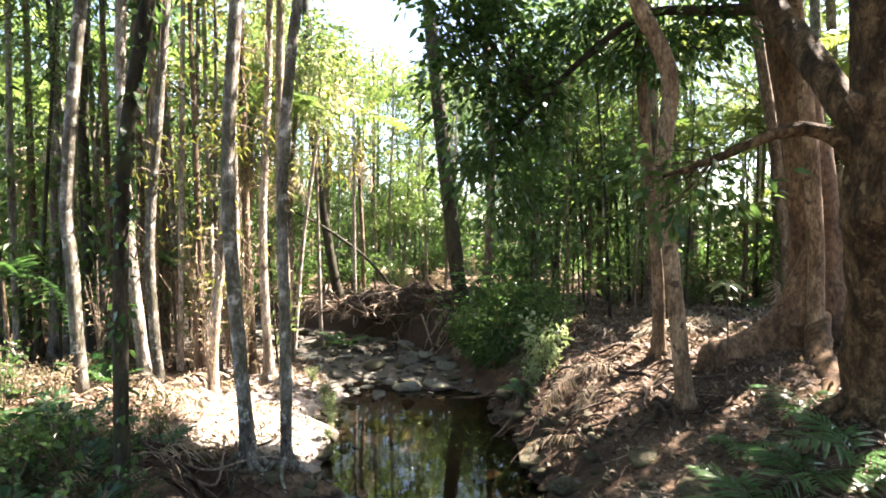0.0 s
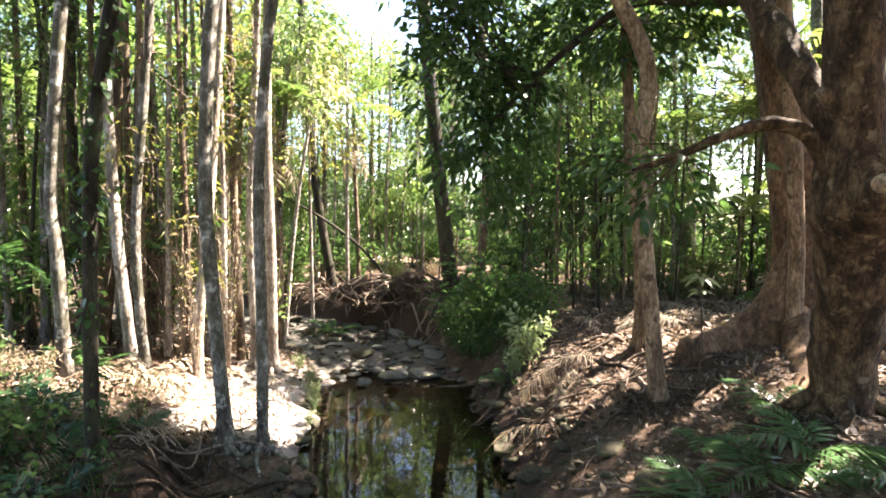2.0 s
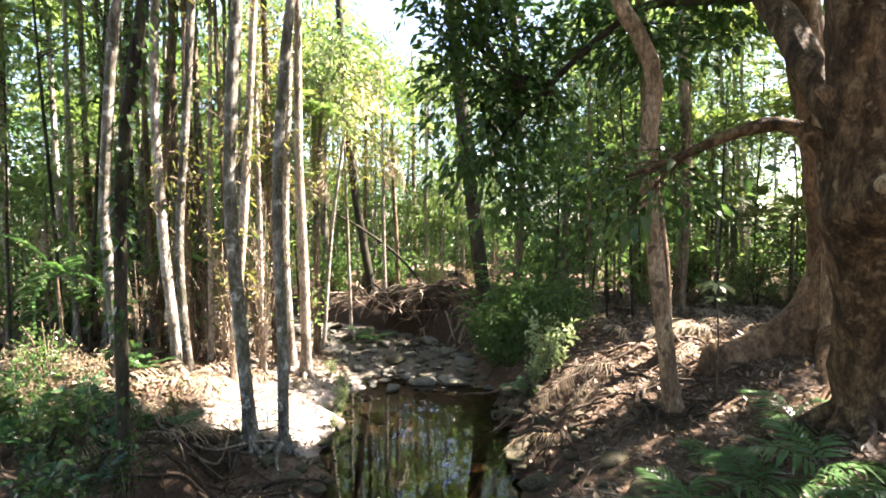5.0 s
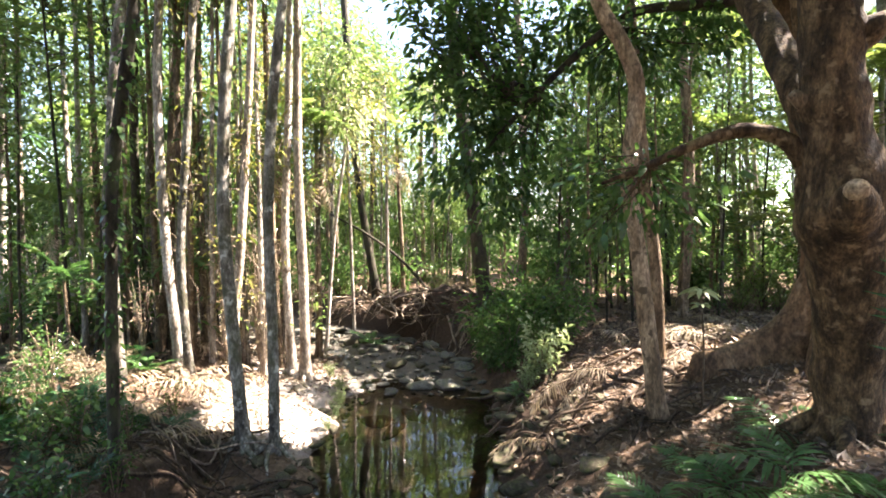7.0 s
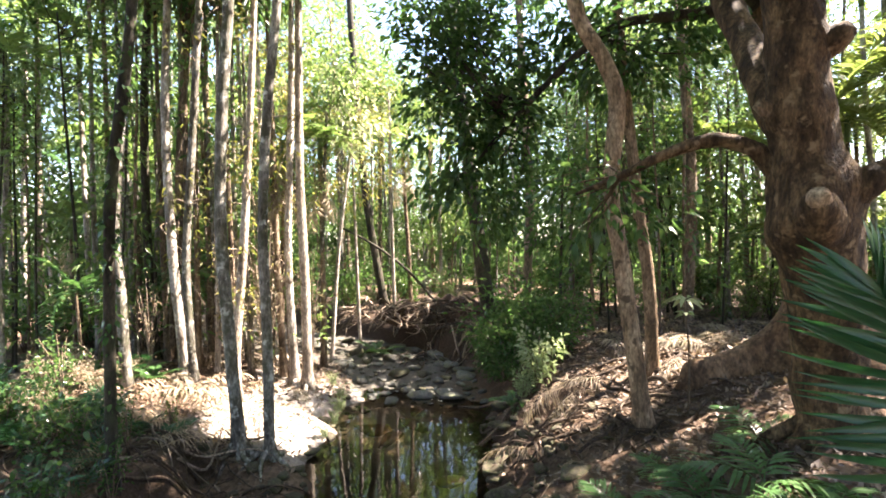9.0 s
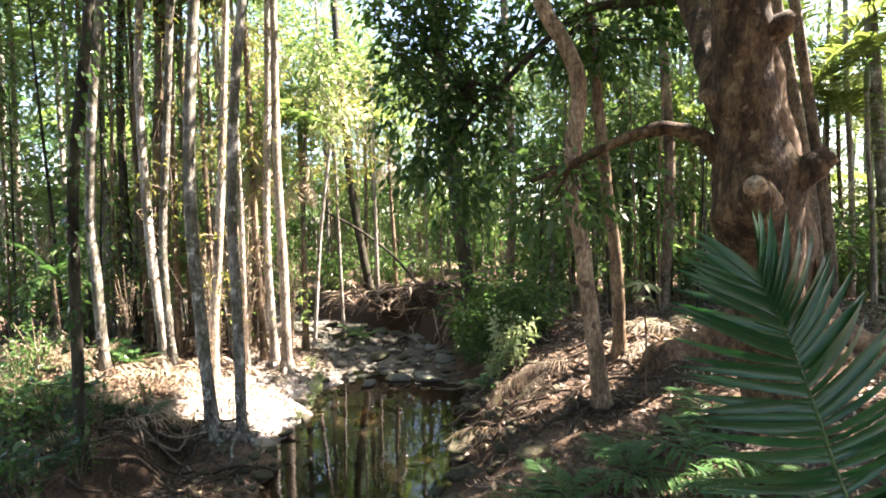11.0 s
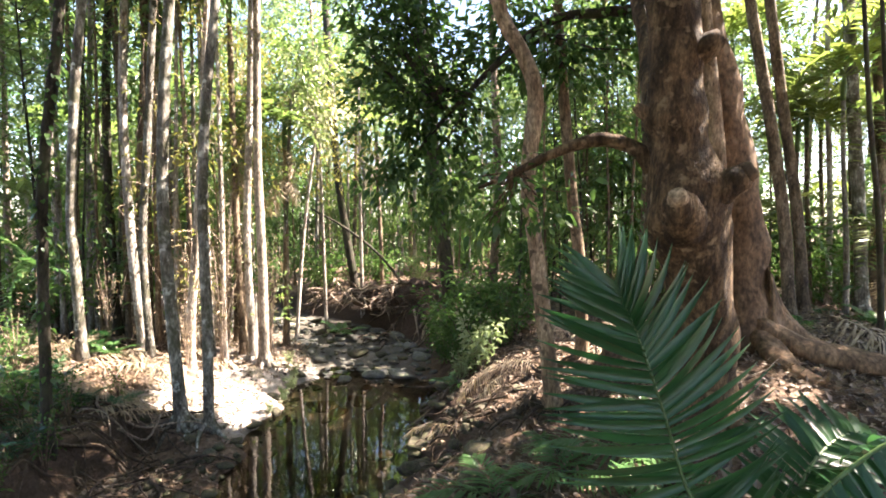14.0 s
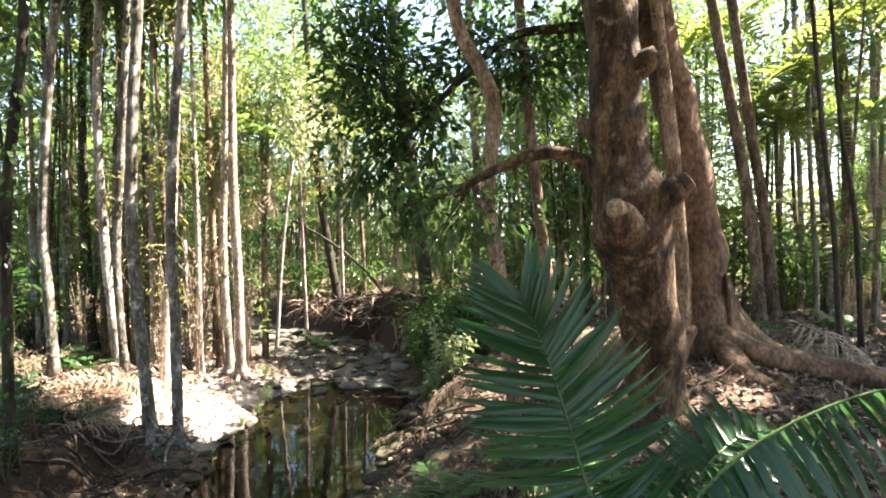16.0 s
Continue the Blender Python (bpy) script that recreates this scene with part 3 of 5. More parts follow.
creek_tree("dark_tree", "dark-barked tree standing on the undercut far bank", [(0.57, 14.6, 1.5), (0.27, 14.6, 3.72), (-0.07, 14.6, 6.81), (-0.5, 14.6, 11.11)], 0.23, 0.17, BARK_DARK, LEAF_MID, 14)
creek_tree("crooked_tree", "crooked light brown tree with an s-shaped trunk", [(3.58, 7.2, 1.1), (3.43, 7.2, 2.31), (3.28, 7.2, 3.53), (3.16, 7.2, 4.51), (3.27, 7.2, 5.72), (3.07, 7.2, 6.38), (2.69, 7.2, 7.24)], 0.125, 0.11, BARK_ORANGE, LEAF_DEEP, 11, (0.5, 0.7))
creek_tree("slender_tree", "orange-brown tree on the littered slope", [(4.13, 9.4, 1.9), (4.08, 9.4, 2.94), (3.9, 9.4, 4.51), (3.67, 9.4, 7.12)], 0.12, 0.085, BARK_ORANGE, LEAF_MID)
creek_tree("young_tree", "young tree with bright light green leaves over the clump", [(-4.0, 12.7, 0.8), (-3.95, 12.7, 3.5), (-3.75, 12.7, 6.6)], 0.07, 0.05, BARK_GREY, LEAF_LIGHT, 7.6, crown_size=0.95, clusters=34, per=24, leaf_size=0.2, gaps=False)
# this crown's whiteness stands for overexposed sunlit leaves
creek_tree("young_tree", "young tree with a crown coloured pale for sun glare", [(-4.1, 13.5, 0.8), (-3.8, 13.5, 3.5), (-3.4, 13.5, 6.2)], 0.06, 0.04, BARK_PALE, LEAF_GLARE, 6.9, crown_size=0.85, clusters=26, per=26, leaf_size=0.2, gaps=False)
creek_tree("slender_tree", "brown tree leaning behind the fig", [(9.4, 13.4, 1.7), (9.2, 13.4, 3.95), (8.75, 13.4, 6.82), (8.25, 13.4, 9.7)], 0.15, 0.12, BARK_BROWN, LEAF_LIGHT, 13)
creek_tree("slender_tree", "grey-brown tree leaning behind the fig", [(9.9, 13.8, 1.7), (9.68, 13.8, 3.95), (9.25, 13.8, 6.89), (8.85, 13.8, 9.82)], 0.14, 0.11, BARK_BROWN, LEAF_LIGHT, 13)
creek_tree("slender_tree", "grey tree in the bright clearing", [(12.11, 15.5, 1.6), (11.95, 15.5, 3.94), (11.56, 15.5, 8.73)], 0.17, 0.13, BARK_GREY, LEAF_LIGHT, 13)
creek_tree("sapling", "thin dark sapling behind the big root", [(9.16, 9.5, 1.4), (9.03, 9.5, 3.9), (8.84, 9.5, 5.6)], 0.05, 0.03, BARK_DARK, LEAF_LIGHT, 8.5, crown_size=0.9, clusters=16, leaf_size=0.14)
creek_tree("sapling", "thin upright sapling behind the big root", [(9.76, 10, 1.4), (9.65, 10, 3.9), (9.4, 10, 5.67)], 0.05, 0.03, BARK_DARK, LEAF_LIGHT, 8.5, crown_size=0.9, clusters=16, leaf_size=0.14)


def fin(ctrl, thick, n=22):
    """A buttress: a wall that thickens downwards from the smooth line ctrl to below the ground."""
    top = spline(ctrl, n)
    w = np.interp(np.linspace(0, 1, n), np.linspace(0, 1, len(thick)), thick)
    V, F = [], []
    for i in range(n):
        a, b = top[max(0, i - 1)], top[min(n - 1, i + 1)]
        d = unit(np.array((b[0] - a[0], b[1] - a[1], 0)))
        side = np.array((-d[1], d[0], 0))
        g = min(ground_at(top[i][0], top[i][1]) - 0.15, top[i][2] - 0.1)
        for k, f in ((-1.7, 0.0), (-1.15, 0.35), (-0.95, 0.75), (-0.6, 0.94), (0, 1.0), (0.6, 0.94), (0.95, 0.75), (1.15, 0.35), (1.7, 0.0)):
            p = top[i] + side * k * w[i]
            p[2] = g + (top[i][2] - g) * f
            p += side * 0.06 * noise.noise(Vector(p * 2.5)) * (1 if k else 0)
            V.append(p)
    for i in range(n - 1):
        for j in range(8):
            a = i * 9 + j
            F.append((a, a + 1, a + 10, a + 9))
    F += [tuple(range(8, -1, -1)), tuple(range((n - 1) * 9, n * 9))]
    return V, F


def strangler_fig():
    base = np.array((6.7, 8.8, ground_at(6.7, 8.8) - 0.1))
    ob = thing("strangler_fig", "huge brown fig tree with spreading buttress roots", "tree", "", tuple(base))

    def put(name, sets, label="", material=BARK_FIG):
        v, f = sets
        part(name, mesh_of(name, np.array(v) - base, f, material), ob, label)
    put("trunk", tube([base, (6.66, 8.8, 3.0), (6.56, 8.8, 4.2), (6.29, 8.8, 5.8), (5.88, 8.8, 7.75), (5.6, 8.8, 11)], [0.52, 0.44, 0.38, 0.34, 0.30, 0.24], 20, 36, 0.16, (1.3, 0.55), 3))
    put("strand", tube([(6.16, 8.2, 1.5), (6.2, 8.22, 3.0), (6.12, 8.24, 4.5), (5.98, 8.32, 6.2), (5.75, 8.4, 8.5)], [0.15, 0.12, 0.12, 0.11, 0.10], 10, 24, 0.15), "pale aerial root hugging the trunk", BARK_ORANGE)
    g = ground_at
    roots = [
        ([(6.8, 8.55, 2.2), (7.35, 8.2, 1.88), (8.05, 8.0, g(8.05, 8.0) + 0.13), (8.9, 7.85, g(8.9, 7.85) + 0.03), (9.9, 7.8, g(9.9, 7.8) - 0.2)], [0.30, 0.29, 0.28, 0.24, 0.12]),
        ([(7.0, 8.8, 3.0), (7.3, 9.0, 2.4), (7.8, 9.1, 1.9), (8.6, 9.3, g(8.6, 9.3) - 0.05)], [0.16, 0.16, 0.13, 0.06]),
        ([(6.3, 8.3, 2.2), (5.9, 7.7, 1.75), (5.6, 7.1, g(5.6, 7.1) + 0.03), (5.2, 6.7, g(5.2, 6.7) - 0.05)], [0.18, 0.15, 0.1, 0.05]),
        ([(6.8, 8.3, 2.1), (6.9, 7.6, 1.75), (7.3, 7.0, g(7.3, 7.0) - 0.02)], [0.2, 0.15, 0.06]),
        ([(7.1, 9.1, 2.6), (7.6, 9.7, 2.0), (8.3, 10.2, g(8.3, 10.2) - 0.05)], [0.2, 0.15, 0.06]),
    ]
    fins = [
        ([(6.35, 8.5, 3.7), (6.05, 8.48, 3.0), (5.78, 8.45, 2.45), (5.3, 8.4, 2.04), (4.86, 8.35, 1.86), (4.45, 8.3, 1.76), (4.28, 8.26, 1.42)], [0.26, 0.22, 0.19, 0.17, 0.16, 0.15, 0.09]),
        ([(6.95, 8.6, 3.2), (7.2, 8.6, 2.5), (7.5, 8.55, 2.15), (7.9, 8.5, 1.85), (8.3, 8.5, 1.6)], [0.26, 0.2, 0.16, 0.12, 0.05]),
    ]
    for c, w in fins:
        put("buttress_root", fin(c, w), "broad buttress root running down into the soil")
    for i, (c, r) in enumerate(roots):
        put("buttress_root", tube(c, r, 10, 18, 0.14, None, i, (0.7, 1.25)), "smooth arching buttress root")
    put("limb", tube([(5.85, 8.75, 7.6), (5.39, 8.7, 7.5), (4.41, 8.7, 7.46), (3.52, 8.7, 7.41), (2.63, 8.75, 6.82), (1.45, 8.8, 5.7), (0.9, 8.9, 5.1)], [0.16, 0.12, 0.09, 0.08, 0.065, 0.045, 0.02], 8, 26, 0.2), "long drooping limb", BARK_DARK)
    # drooping dark foliage that hangs from the limb
    lf1, lb1 = crown((0.9, 9.3, 6.1), (1.4, 0.9, 2.4), 265, 30, 0.19, (2.0, 8.8, 6.25), True, True, 0.25, 0.2, None, 0.42, True)
    lf2, lb2 = crown((3.7, 9.2, 7.25), (2.1, 0.9, 0.85), 75, 28, 0.19, (3.4, 8.75, 7.2), True, True, 0.25, 0.2, None, 0.42, True)
    lf3, lb3 = crown((0.2, 9.4, 7.9), (1.2, 0.8, 1.2), 60, 28, 0.19, (1.6, 8.8, 6.0), True, True, 0.25, 0.2, None, 0.42, True)
    for v, f in lb1 + lb2 + lb3:
        part("branch", mesh_of("branch", np.array(v) - base, f, BARK_DARK), ob)
    v, f = join(lf1, lf2, lf3)
    part("foliage", mesh_of("foliage", np.array(v) - base, f, LEAF_DEEP, False), ob, "dense dark green hanging leaves")
    lf, lb = crown((5.6, 9.0, 11.5), (3.6, 3.4, 1.8), 200, 28, 0.27, (5.6, 8.8, 10.8), True)
    # extra lobe above the view, added to shade the right bank
    side, shade_limbs = crown((8.8, 10.3, 11.3), (2.6, 2.4, 1.4), 60, 28, 0.27, (5.8, 8.9, 10.6), True)
    lf, lb = (np.vstack([lf[0], side[0]]), join(lf, side)[1]), join(lb, shade_limbs)
    tagged(part("branchwork", mesh_of("branchwork", np.array(lb[0]) - base, lb[1], BARK_FIG), ob), kind="stuff")
    part("crown", mesh_of("crown", lf[0] - base, lf[1], LEAF_MID, False), ob)


strangler_fig()


def gnarled_tree():
    base = np.array((5.36, 6.1, ground_at(5.36, 6.1) - 0.12))
    ob = thing("gnarled_tree", "massive gnarled red-brown tree with burls and tan patches", "tree", "", tuple(base))

    def put(name, sets, label="", material=BARK_GNARL):
        v, f = sets
        return part(name, mesh_of(name, np.array(v) - base, f, material), ob, label)
    bumps = [((4.75, 5.1, 4.0), 0.10, 0.2), ((5.35, 5.3, 4.25), 0.12, 0.2), ((4.55, 5.4, 3.75), 0.08, 0.25), ((5.05, 5.2, 5.7), 0.07, 0.15), ((4.5, 5.4, 5.0), 0.07, 0.12)]
    put("trunk", tube([base, (5.32, 6.02, 2.3), (5.16, 5.78, 3.1), (4.98, 5.56, 3.9), (4.86, 5.5, 4.6), (4.81, 5.5, 5.3), (4.77, 5.5, 6.2), (4.58, 5.5, 8.0), (4.3, 5.6, 10.5)],
                     [0.36, 0.345, 0.36, 0.41, 0.31, 0.275, 0.265, 0.23, 0.19], 28, 64, 0.14, (0.5, 0.35), 1.7, (1, 1), bumps))
    put("second_stem", tube([(4.8, 5.7, 4.7), (4.72, 5.95, 5.2), (4.8, 6.6, 6.0), (4.84, 7.3, 6.8), (4.7, 7.8, 7.8), (4.4, 8.2, 9.5)], [0.12, 0.17, 0.19, 0.19, 0.17, 0.13], 14, 22, 0.16), "leaning second stem")
    put("branch", tube([(4.62, 5.6, 4.45), (4.46, 5.6, 4.66), (4.2, 5.6, 4.78), (3.94, 5.6, 4.80), (3.5, 5.62, 4.66), (3.1, 5.7, 4.48), (2.6, 5.9, 4.3)], [0.12, 0.095, 0.085, 0.075, 0.06, 0.045, 0.02], 10, 24, 0.2), "arching side branch with dark patches")
    put("burl", tube([(4.9, 5.45, 3.75), (4.8, 5.12, 3.95), (4.74, 4.98, 4.06), (4.72, 4.93, 4.10)], [0.27, 0.21, 0.16, 0.10], 16, 14, 0.18), "rounded burl of a healed branch")
    put("burl", tube([(5.0, 5.45, 4.0), (5.26, 5.32, 4.22), (5.40, 5.28, 4.32), (5.47, 5.25, 4.37)], [0.24, 0.17, 0.15, 0.10], 16, 14, 0.18), "stub of a broken branch")
    put("burl", tube([(4.8, 5.5, 5.55), (5.08, 5.35, 5.7), (5.2, 5.3, 5.78)], [0.18, 0.14, 0.08], 12, 10, 0.2), "small burl")
    put("burl", tube([(4.7, 5.45, 4.95), (4.46, 5.4, 5.06), (4.38, 5.4, 5.12)], [0.13, 0.08, 0.05], 10, 8, 0.2), "small pale stub", BARK_ORANGE)
    put("cut_face", tube([(4.735, 4.965, 4.06), (4.70, 4.88, 4.13)], [0.115, 0.085], 14, 4, 0.1), "pale healed cut face", BARK_ORANGE)
    put("cut_face", tube([(5.44, 5.26, 4.35), (5.52, 5.23, 4.40)], [0.12, 0.09], 14, 4, 0.1), "pale healed cut face", BARK_ORANGE)
    for c in ([(5.2, 5.85, 1.6), (5.0, 5.5, 1.42), (4.75, 5.1, 1.2)], [(5.5, 5.9, 1.6), (5.8, 5.6, 1.42), (6.1, 5.4, 1.25)], [(5.1, 6.1, 1.6), (4.8, 6.2, 1.38), (4.5, 6.3, 1.2)]):
        put("root", tube(c, [0.11, 0.08, 0.03], 8, 10, 0.2))
    lf, lb = crown((4.2, 5.7, 11.0), (3.2, 3.0, 1.7), 170, 28, 0.27, (4.3, 5.6, 10.3), True)
    tagged(put("branchwork", lb), kind="stuff")
    put("crown", lf, "", LEAF_MID)
    # dark leaves along the side branch
    lf, lb = crown((2.95, 6.1, 4.25), (0.8, 0.5, 0.55), 18, 18, 0.17, (3.1, 5.7, 4.48), False, True, 0.2, 0.3, None, 0.4, True)
    for twig in lb:
        put("twig", twig)
    put("foliage", lf, "drooping dark leaves", LEAF_DEEP)


gnarled_tree()

# ---- palms ----


def frond_mesh(name, length, pairs, leaflet, width, sag, material, cup=0.35, ragged=0.0):
    """A feather frond along +x that bends down, as one connected mesh: a three-edged midrib with blades on both edges."""
    u = np.concatenate([[0.0], np.linspace(0.14, 0.99, pairs)])
    n = pairs + 1
    path = np.stack([length * u * (1 - 0.18 * sag * u), 0 * u, length * (0.35 * u - sag * u ** 2.2)], 1)
    w = (0.008 * length * (1 - 0.8 * u))[:, None]
    side = np.array((0, 1.0, 0))
    V = list(path - side * w) + list(path + side * w) + list(path - np.array((0, 0, 1.6)) * w)
    F = []
    for i in range(n - 1):
        for a, b in ((0, n), (n, 2 * n), (2 * n, 0)):
            F.append((a + i, b + i, b + i + 1, a + i + 1))
    for sg, first in ((-1, 0), (1, n)):
        fwd = np.interp(u[1:], [0, 1], [0.35, 1.3])
        D = np.stack([fwd, np.full(pairs, float(sg)), np.full(pairs, cup)], 1) + rng.normal(size=(pairs, 3)) * (0.08 + ragged)
        L = leaflet * (0.45 + 0.55 * np.sin(np.pi * np.clip(u[1:] * 0.95 + 0.08, 0, 1))) * rng.uniform(0.9, 1.08, pairs)
        up = np.tile(np.array((0, 0, 1.0)), (pairs, 1)) + rng.normal(size=(pairs, 3)) * 0.2
        lv, lf = leaves(np.array(V[first + 1:first + n]), D, L, width, 0.3 + ragged, True, up)
        o = len(V)
        V += list(lv)
        F += [tuple(first + 1 + k // 6 if k % 6 == 0 else k + o for k in face) for face in lf]
    return mesh_of(name, V, F, material, False)


FRONDS = [frond_mesh("frond", 2.0, 22, 0.62, 0.085, s, LEAF_PALM) for s in (0.35, 0.6, 0.95)]
# lit copies of the frond: sunlight is in their lighter leaf colours
FRONDS_LIT = [frond_mesh("frond", 2.0, 22, 0.62, 0.085, s, LEAF_LIGHT) for s in (0.35, 0.6, 0.95)]
FRONDS_SUN = [frond_mesh("frond", 2.2, 22, 0.7, 0.085, s, LEAF_SUNLIT) for s in (0.45, 0.7, 1.0)]
DRY_FROND = frond_mesh("dry_frond", 1.7, 26, 0.45, 0.03, 0.45, LEAF_DRY, -0.1, 0.2)


def palm_trunk(r, h, material, bend=0.0, rings=20):
    v, f = tube([(0, 0, -0.15), (bend * 0.3, 0, h * 0.35), (bend * 0.8, bend * 0.2, h * 0.7), (bend, bend * 0.3, h)], [r * 1.15, r, r * 0.9, r * 0.8], 8, rings, 0.06, (0.5, 0.7), h)
    return mesh_of("trunk", v, f, material)


def palm(h, r, count, size, label, bark, fronds, bend=0.2, shaft=True, dead=0):
    ob = thing("palm", label, "palm tree", "palms of the forest")
    part("trunk", palm_trunk(r, h, bark, bend), ob)
    top = np.array((bend, bend * 0.3, h))
    if shaft:
        v, f = tube([top - (0, 0, 0.05), top + (0, 0, 0.35), top + (0, 0, 0.8)], [r * 1.0, r * 1.15, r * 0.5], 8, 7)
        part("crownshaft", mesh_of("crownshaft", v, f, SHAFT), ob, "smooth green crownshaft")
        top = top + (0, 0, 0.7)
    for i in range(count):
        m = pose(*top, rng.uniform(-12, 12), rng.uniform(-45, 20), i * 360 / count + rng.uniform(-18, 18)) @ Matrix.Scale(size * rng.uniform(0.8, 1.1), 4)
        part("frond", fronds[int(rng.integers(3))], ob, "", m)
    for i in range(dead):
        part("dead_frond", DRY_FROND, ob, "brown hanging dead frond", pose(*(top - (0, 0, rng.uniform(0.5, 1.6))), rng.uniform(-20, 20), rng.uniform(45, 85), rng.uniform(0, 360)) @ Matrix.Scale(rng.uniform(0.6, 1.0), 4))
    return ob


# ---- forest behind ----
def hide_far(ob, k):
    ob.location = (60 + 5 * k, -90, float(height(60 + 5 * k, -90)[0]))


def forest_tree(label, h, r, bark, leaf, crown_r, crown_h, low, clusters, per, size, bend, shoots=0, name="forest_tree"):
    """A forest tree at the origin: trunk, limbs and a crown between low and h."""
    ob = thing(name, label, "tree", "trees of the forest")
    v, f = tube([(0, 0, -0.2), (bend * 0.4, 0, h * 0.4), (bend * 0.7, bend * 0.3, h * 0.7), (bend, bend * 0.4, h)], [r * 1.1, r, r * 0.8, r * 0.45], 8, 20, 0.12, (0.6, 0.8), h)
    part("trunk", mesh_of("trunk", v, f, bark), ob)
    lf, lb = crown((bend * 0.8, bend * 0.3, (low + h) / 2 + 0.5), (crown_r, crown_r, crown_h), clusters, per, size, spread=0.26, top=(bend * 0.85, bend * 0.33, low + (h - low) * 0.4), along=(h - low) * 0.5)
    tagged(part("branchwork", mesh_of("branchwork", lb[0], lb[1], bark), ob), kind="stuff")
    part("crown", mesh_of("crown", lf[0], lf[1], leaf, False), ob)
    if shoots:
        zs = rng.uniform(1.0, low + 0.5, shoots)
        c = np.stack([np.interp(zs, [0, h], [0, bend]), np.interp(zs, [0, h], [0, bend * 0.4]), zs], 1) + rng.normal(size=(shoots, 3)) * (0.28, 0.28, 0.1)
        P = np.repeat(c, 11, 0) + rng.normal(size=(shoots * 11, 3)) * 0.2
        q = 0.23 * rng.uniform(0.6, 1.2, len(P))
        v, f = leaves(P, P - np.repeat(c, 11, 0) + rng.normal(size=P.shape) * 0.08, q, q * 0.42, 0.35)
        part("side_shoot", mesh_of("side_shoot", v, f, leaf, False), ob, "leafy shoots along the trunk")["kind"] = "stuff"
    return ob


TALL = [
    forest_tree("tall slender rainforest tree with a pale trunk", 12.5, 0.11, BARK_GREY, LEAF_MID, 2.0, 2.2, 9.5, 46, 16, 0.27, 0.3, 16),
    forest_tree("tall slender rainforest tree with a brown trunk", 14.0, 0.12, BARK_BROWN, LEAF_LIGHT, 2.1, 2.6, 9.5, 46, 16, 0.27, -0.4, 16),
    forest_tree("tall slender rainforest tree with a tan trunk", 11.5, 0.09, BARK_TAN, LEAF_MID, 1.8, 2.0, 8.5, 55, 16, 0.27, 0.15, 16),
    forest_tree("tall thin rainforest tree with a light trunk", 13.0, 0.10, BARK_PALE, LEAF_LIGHT, 2.0, 2.5, 9.0, 46, 16, 0.27, 0.5, 16),
]
UNDER = [
    forest_tree("young rainforest tree with a loose green crown", 6.5, 0.06, BARK_BROWN, LEAF_MID, 1.5, 2.4, 2.8, 34, 26, 0.27, 0.3, name="young_tree"),
    forest_tree("young rainforest tree with bright green leaves", 7.5, 0.06, BARK_GREY, LEAF_LIGHT, 1.7, 2.8, 3.2, 34, 26, 0.27, -0.4, name="young_tree"),
    forest_tree("young rainforest tree with dark leaves", 5.5, 0.05, BARK_DARK, LEAF_DEEP, 1.4, 2.2, 2.0, 34, 26, 0.27, 0.2, name="young_tree"),
    forest_tree("young rainforest tree with yellowish sunlit leaves", 8.5, 0.06, BARK_PALE, LEAF_YELLOW, 1.4, 2.4, 5.0, 50, 20, 0.15, 0.2, name="young_tree"),
]
PALMS = [
    palm(7.0, 0.075, 8, 1.1, "slender forest palm with a ringed grey trunk", BARK_GREY, FRONDS, 0.3),
    palm(9.5, 0.085, 8, 1.15, "tall forest palm with a ringed pale trunk", BARK_PALE, FRONDS_LIT, -0.4),
    palm(5.0, 0.065, 8, 1.0, "young forest palm with a brown trunk", BARK_BROWN, FRONDS_LIT, 0.2, True, 2),
    palm(2.6, 0.05, 7, 0.9, "short forest palm with arching fronds", BARK_BROWN, FRONDS, 0.1, False, 1),
]
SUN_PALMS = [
    palm(6.6, 0.075, 9, 1.1, "slender palm with fronds coloured yellow-green as if backlit", BARK_PALE, FRONDS_SUN, 0.3),
    palm(4.6, 0.06, 9, 1.05, "young palm with fronds coloured yellow-green as if backlit", BARK_BROWN, FRONDS_SUN, 0.2),
    palm(2.4, 0.05, 7, 0.95, "low palm with fronds coloured bright yellow-green as if sunlit", BARK_BROWN, FRONDS_SUN, 0.1, False, 1),
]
SHAGGY = palm(6.4, 0.085, 7, 1.0, "forest palm with brown dead fronds hanging down", BARK_BROWN, FRONDS_LIT, 0.2, True, 6)
SAPLINGS = [
    forest_tree("thin straight sapling with sparse leaves", 7.0, 0.032, BARK_DARK, LEAF_LIGHT, 0.8, 1.8, 4.0, 22, 16, 0.14, 0.3, 9, name="sapling"),
    forest_tree("thin brown sapling with few leaves", 8.0, 0.034, BARK_BROWN, LEAF_MID, 0.8, 1.8, 5.0, 22, 16, 0.14, -0.35, 9, name="sapling"),
]
POLES = [
    forest_tree("straight pale pole-like trunk of a dense thicket", 11.0, 0.06, BARK_PALE, LEAF_MID, 1.1, 1.6, 9.0, 20, 14, 0.27, 0.25, 5, name="thicket_tree"),
    forest_tree("straight grey pole-like trunk of a dense thicket", 10.5, 0.05, BARK_GREY, LEAF_LIGHT, 1.0, 1.5, 8.8, 20, 14, 0.27, -0.3, 5, name="thicket_tree"),
    forest_tree("straight brown pole-like trunk of a dense thicket", 11.5, 0.07, BARK_BROWN, LEAF_MID, 1.1, 1.6, 9.4, 20, 14, 0.27, 0.15, 5, name="thicket_tree"),
]
for k, ob in enumerate(POLES + TALL + UNDER + PALMS + SAPLINGS + SUN_PALMS + [SHAGGY]):
    hide_far(ob, k)

